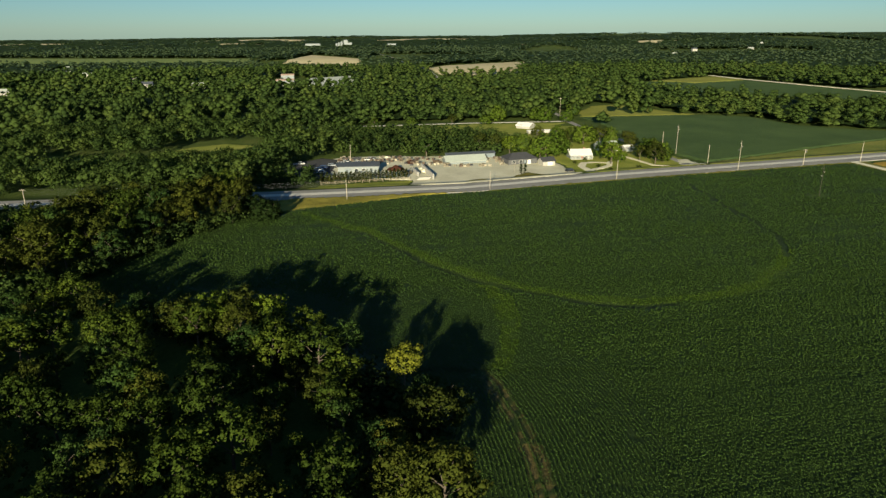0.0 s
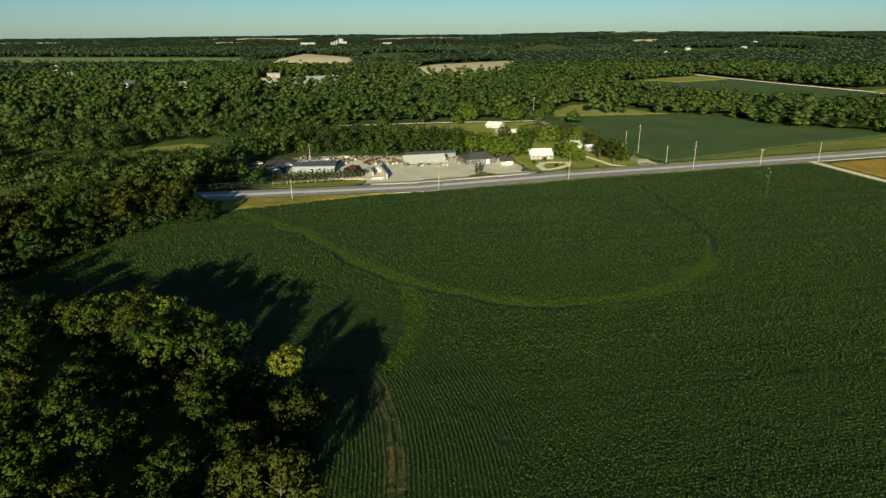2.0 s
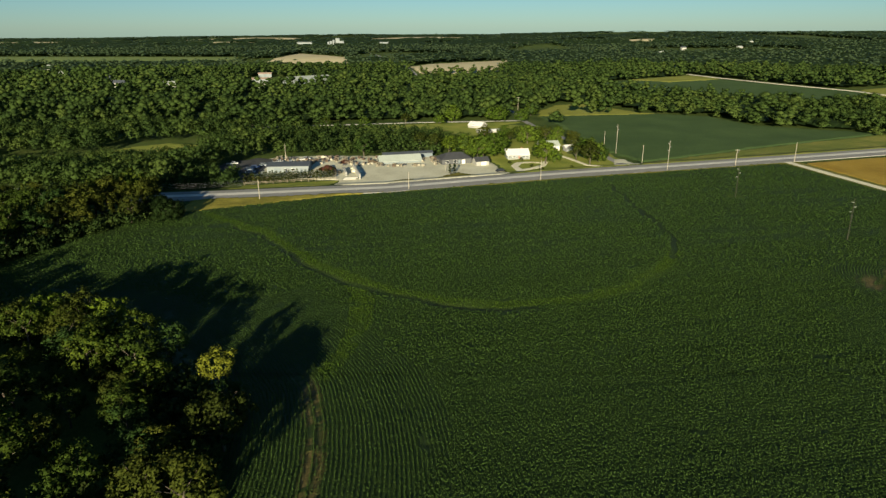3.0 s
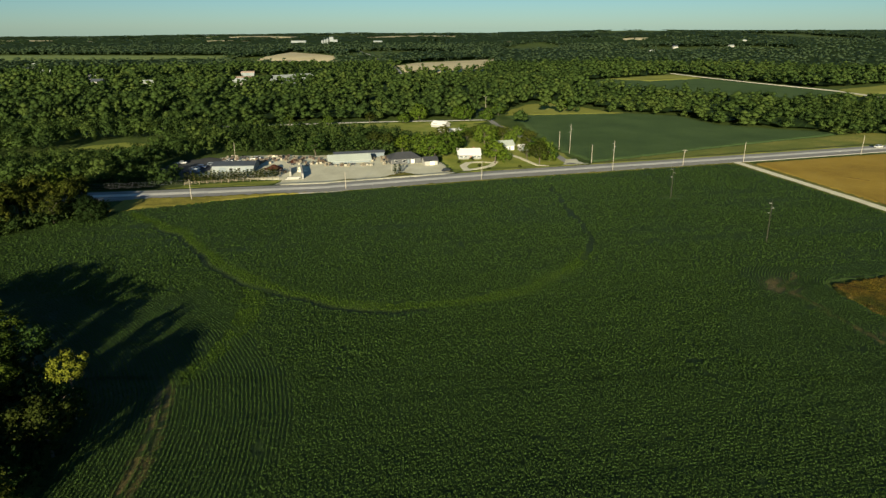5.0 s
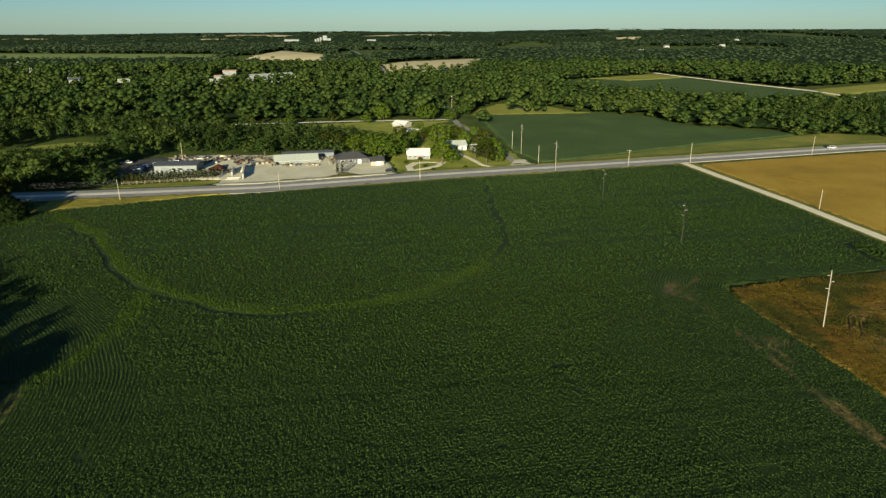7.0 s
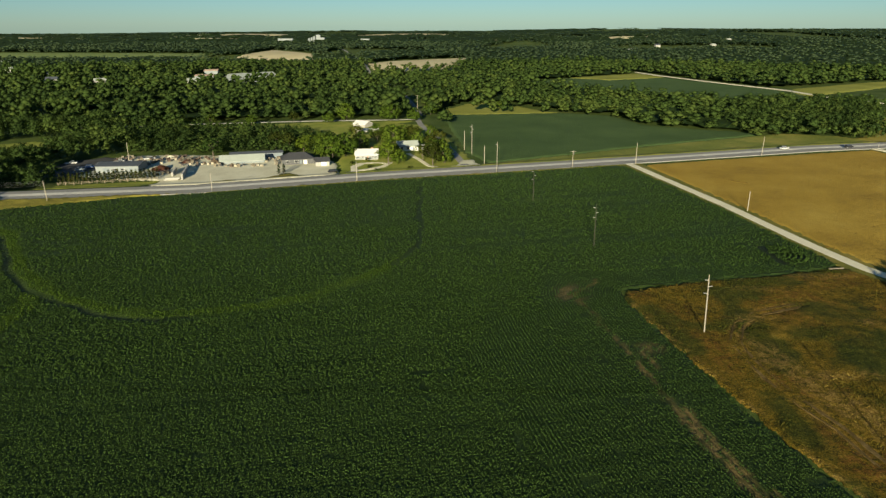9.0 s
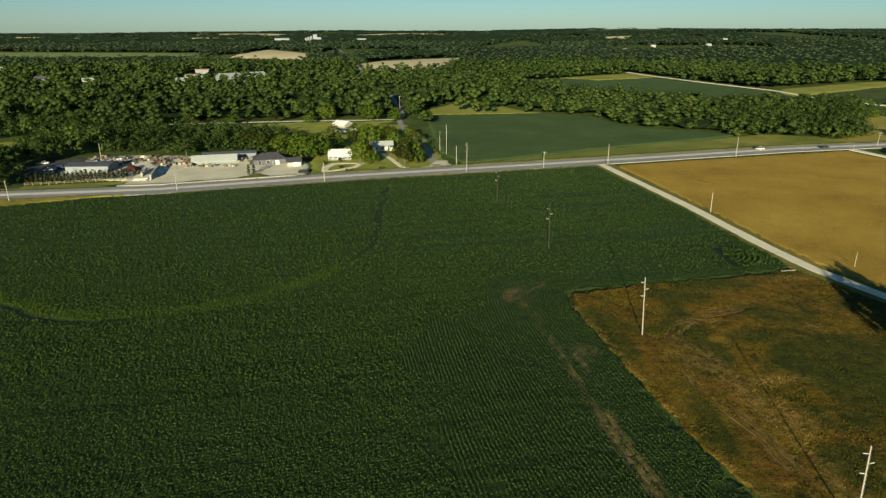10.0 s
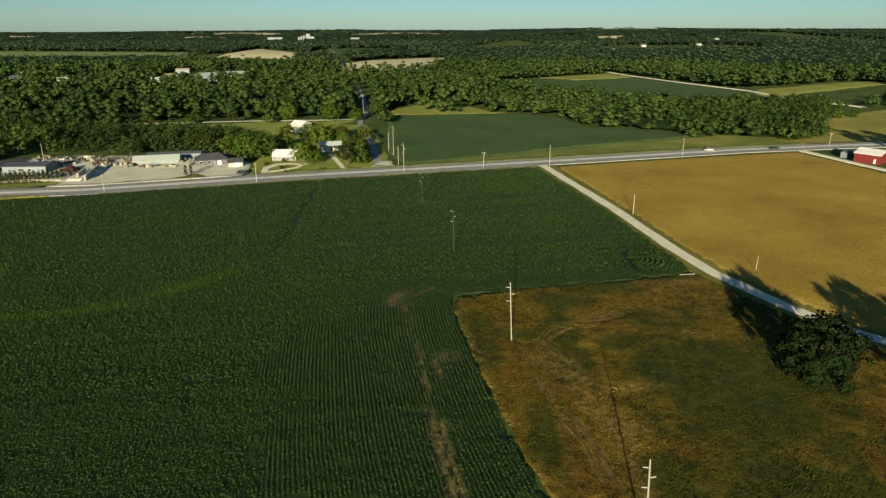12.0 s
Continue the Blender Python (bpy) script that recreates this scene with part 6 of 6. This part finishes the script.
# fence with two rails along the grass strip, young stock behind it
fx0, fy0, fx1, fy1 = -54, 273.8, -15.5, 284.2
ft = math.degrees(math.atan2(fy1 - fy0, fx1 - fx0))
fence = thing("fence", pose(fx0, fy0, float(terrain(-35, 279)), 0, 0, ft), "low tan wooden post and rail fence", "fence")
flen = math.hypot(fx1 - fx0, fy1 - fy0)
for k in range(14):
    part("fence_post", box(flen * k / 13 - 0.08, flen * k / 13 + 0.08, -0.07, 0.07, -0.4, 1.3), MAT["rail"], fence)
for z in (0.55, 1.1):
    for k in range(13):
        part("fence_rail", box(flen * k / 13 + 0.09, flen * (k + 1) / 13 - 0.09, -0.03, 0.03, z, z + 0.09), MAT["rail"], fence)
for k in range(44):
    s = (k + 0.5) / 44
    off = 2.0 + 2.6 * (k % 2) + random.uniform(-0.4, 0.4)
    tree(fx0 + (fx1 - fx0) * s - 0.26 * off, fy0 + (fy1 - fy0) * s + off, random.uniform(3.8, 5.2), "nursery", 1.1, "young nursery trees", "young nursery tree in a fenced row")


# ---- vehicles ----
def car(x, y, turn, mat, label, truck=False, lift=0.0):
    t = thing("pickup_truck" if truck else "car", pose(x, y, float(terrain(x, y)) + lift, 0, 0, turn), label, "truck" if truck else "car", "vehicles")
    L, W = (5.6, 1.95) if truck else (4.6, 1.82)
    bm = box(-L / 2, L / 2, -W / 2, W / 2, 0.35, 0.95, bevel=0.12)
    part("body", bm, mat, t)
    c0, c1 = (-0.2, 1.5) if truck else (-1.6, 1.1)
    bm = bmesh.new()
    lo = [(c0 - 0.3, -W / 2 + 0.06), (c1 + 0.55, -W / 2 + 0.06), (c1 + 0.55, W / 2 - 0.06), (c0 - 0.3, W / 2 - 0.06)]
    hi = [(c0, -W / 2 + 0.22), (c1, -W / 2 + 0.22), (c1, W / 2 - 0.22), (c0, W / 2 - 0.22)]
    vs = [bm.verts.new((*p, 0.94)) for p in lo] + [bm.verts.new((*p, 1.48)) for p in hi]
    for f in [(0, 1, 5, 4), (1, 2, 6, 5), (2, 3, 7, 6), (3, 0, 4, 7)]:
        bm.faces.new([vs[i] for i in f])
    part("windows", bm, MAT["glass"], t, "dark glass")
    part("roof", box(c0 - 0.03, c1 + 0.03, -W / 2 + 0.2, W / 2 - 0.2, 1.475, 1.54, bevel=0.02), mat, t)
    if truck:
        part("load_bed", box(-L / 2 + 0.1, -0.6, -W / 2 + 0.1, W / 2 - 0.1, 0.955, 0.99), MAT["dark_metal"], t)
    for sx in (-0.31, 0.31):
        for sy in (-1, 1):
            bm = bmesh.new()
            tube(bm, (sx * L, sy * (W / 2 - 0.2), 0.34), (sx * L, sy * (W / 2 + 0.01), 0.34), 0.34, 0.34, 14)
            w = part("wheel", bm, MAT["tyre"], t, "black tyre")
            bm = bmesh.new()
            tube(bm, (sx * L, sy * (W / 2 + 0.005), 0.34), (sx * L, sy * (W / 2 + 0.03), 0.34), 0.2, 0.18, 10)
            part("rim", bm, MAT["insulator"], w)
    for s in (-1, 1):
        part("headlight", box(L / 2 - 0.05, L / 2 + 0.01, s * 0.65 - 0.18, s * 0.65 + 0.18, 0.62, 0.78), MAT["insulator"], t)


for x, y, r, m, lab, tr in [(-58, 297.5, 10, "car_silver", "silver car parked in the stone yard", False), (-60.5, 304, 5, "car_silver", "pale grey car parked in the stone yard", False), (-59, 309, 12, "car_blue", "blue car parked in the stone yard", False),
                            (-56, 314, 8, "car_silver", "silver car parked in the stone yard", False), (-73, 318, 20, "car_white", "white pickup truck parked by the trees", True), (-51, 322, 15, "car_white", "white pickup truck in the stone yard", True),
                            (-44, 319, 80, "car_white", "white pickup truck in the stone yard", True), (-39, 329, 30, "car_white", "white pickup truck in the stone yard", True)]:
    car(x, y, r, MAT[m], lab, tr, 0.09)
car(60, 298.5, 25, MAT["car_dark"], "dark car parked at the edge of the yard", False, 0.09)
for x, y, r, m, lab in [(290, 343, 17, "car_white", "white car on the highway"), (326, 347, 14, "car_dark", "dark car on the highway")]:
    car(x, y, r, MAT[m], lab, False, 0.13)


def tripod_feeder(x, y):
    """A small metal game feeder on three legs at the wood edge."""
    t = thing("game_feeder", pose(x, y, float(terrain(x, y)), 0, 0, 20), "pale metal game feeder on three legs by the trees", "feeder")
    for k in range(3):
        a = 2.094 * k
        part("leg", tube(bmesh.new(), (1.3 * math.cos(a), 1.3 * math.sin(a), -0.1), (0.12 * math.cos(a), 0.12 * math.sin(a), 2.1), 0.07, 0.06, 6), MAT["insulator"], t)
    part("drum", tube(bmesh.new(), (0, 0, 1.9), (0, 0, 2.6), 0.36, 0.3, 12), MAT["car_silver"], t)
    part("mast", tube(bmesh.new(), (0, 0, 2.55), (0, 0, 3.4), 0.06, 0.05, 6), MAT["insulator"], t)


tripod_feeder(-91, 177.5)


def drain_pipe(x, y, turn):
    """A pale pipe lying at the corner of the fallow ground, its ends flared."""
    t = thing("drain_pipe", pose(x, y, 0.16, 0, 0, turn), "pale weathered drain pipe lying at the field corner", "pipe")
    part("pipe", tube(bmesh.new(), (-1.9, 0, 0.05), (1.9, 0, 0.05), 0.2, 0.2, 14), MAT["tan_stone"], t)
    for s in (-1, 1):
        part("collar", tube(bmesh.new(), (s * 1.85, 0, 0.05), (s * 2.05, 0, 0.05), 0.24, 0.27, 14), MAT["tan_stone"], t)


drain_pipe(218.5, 169.6, 9)
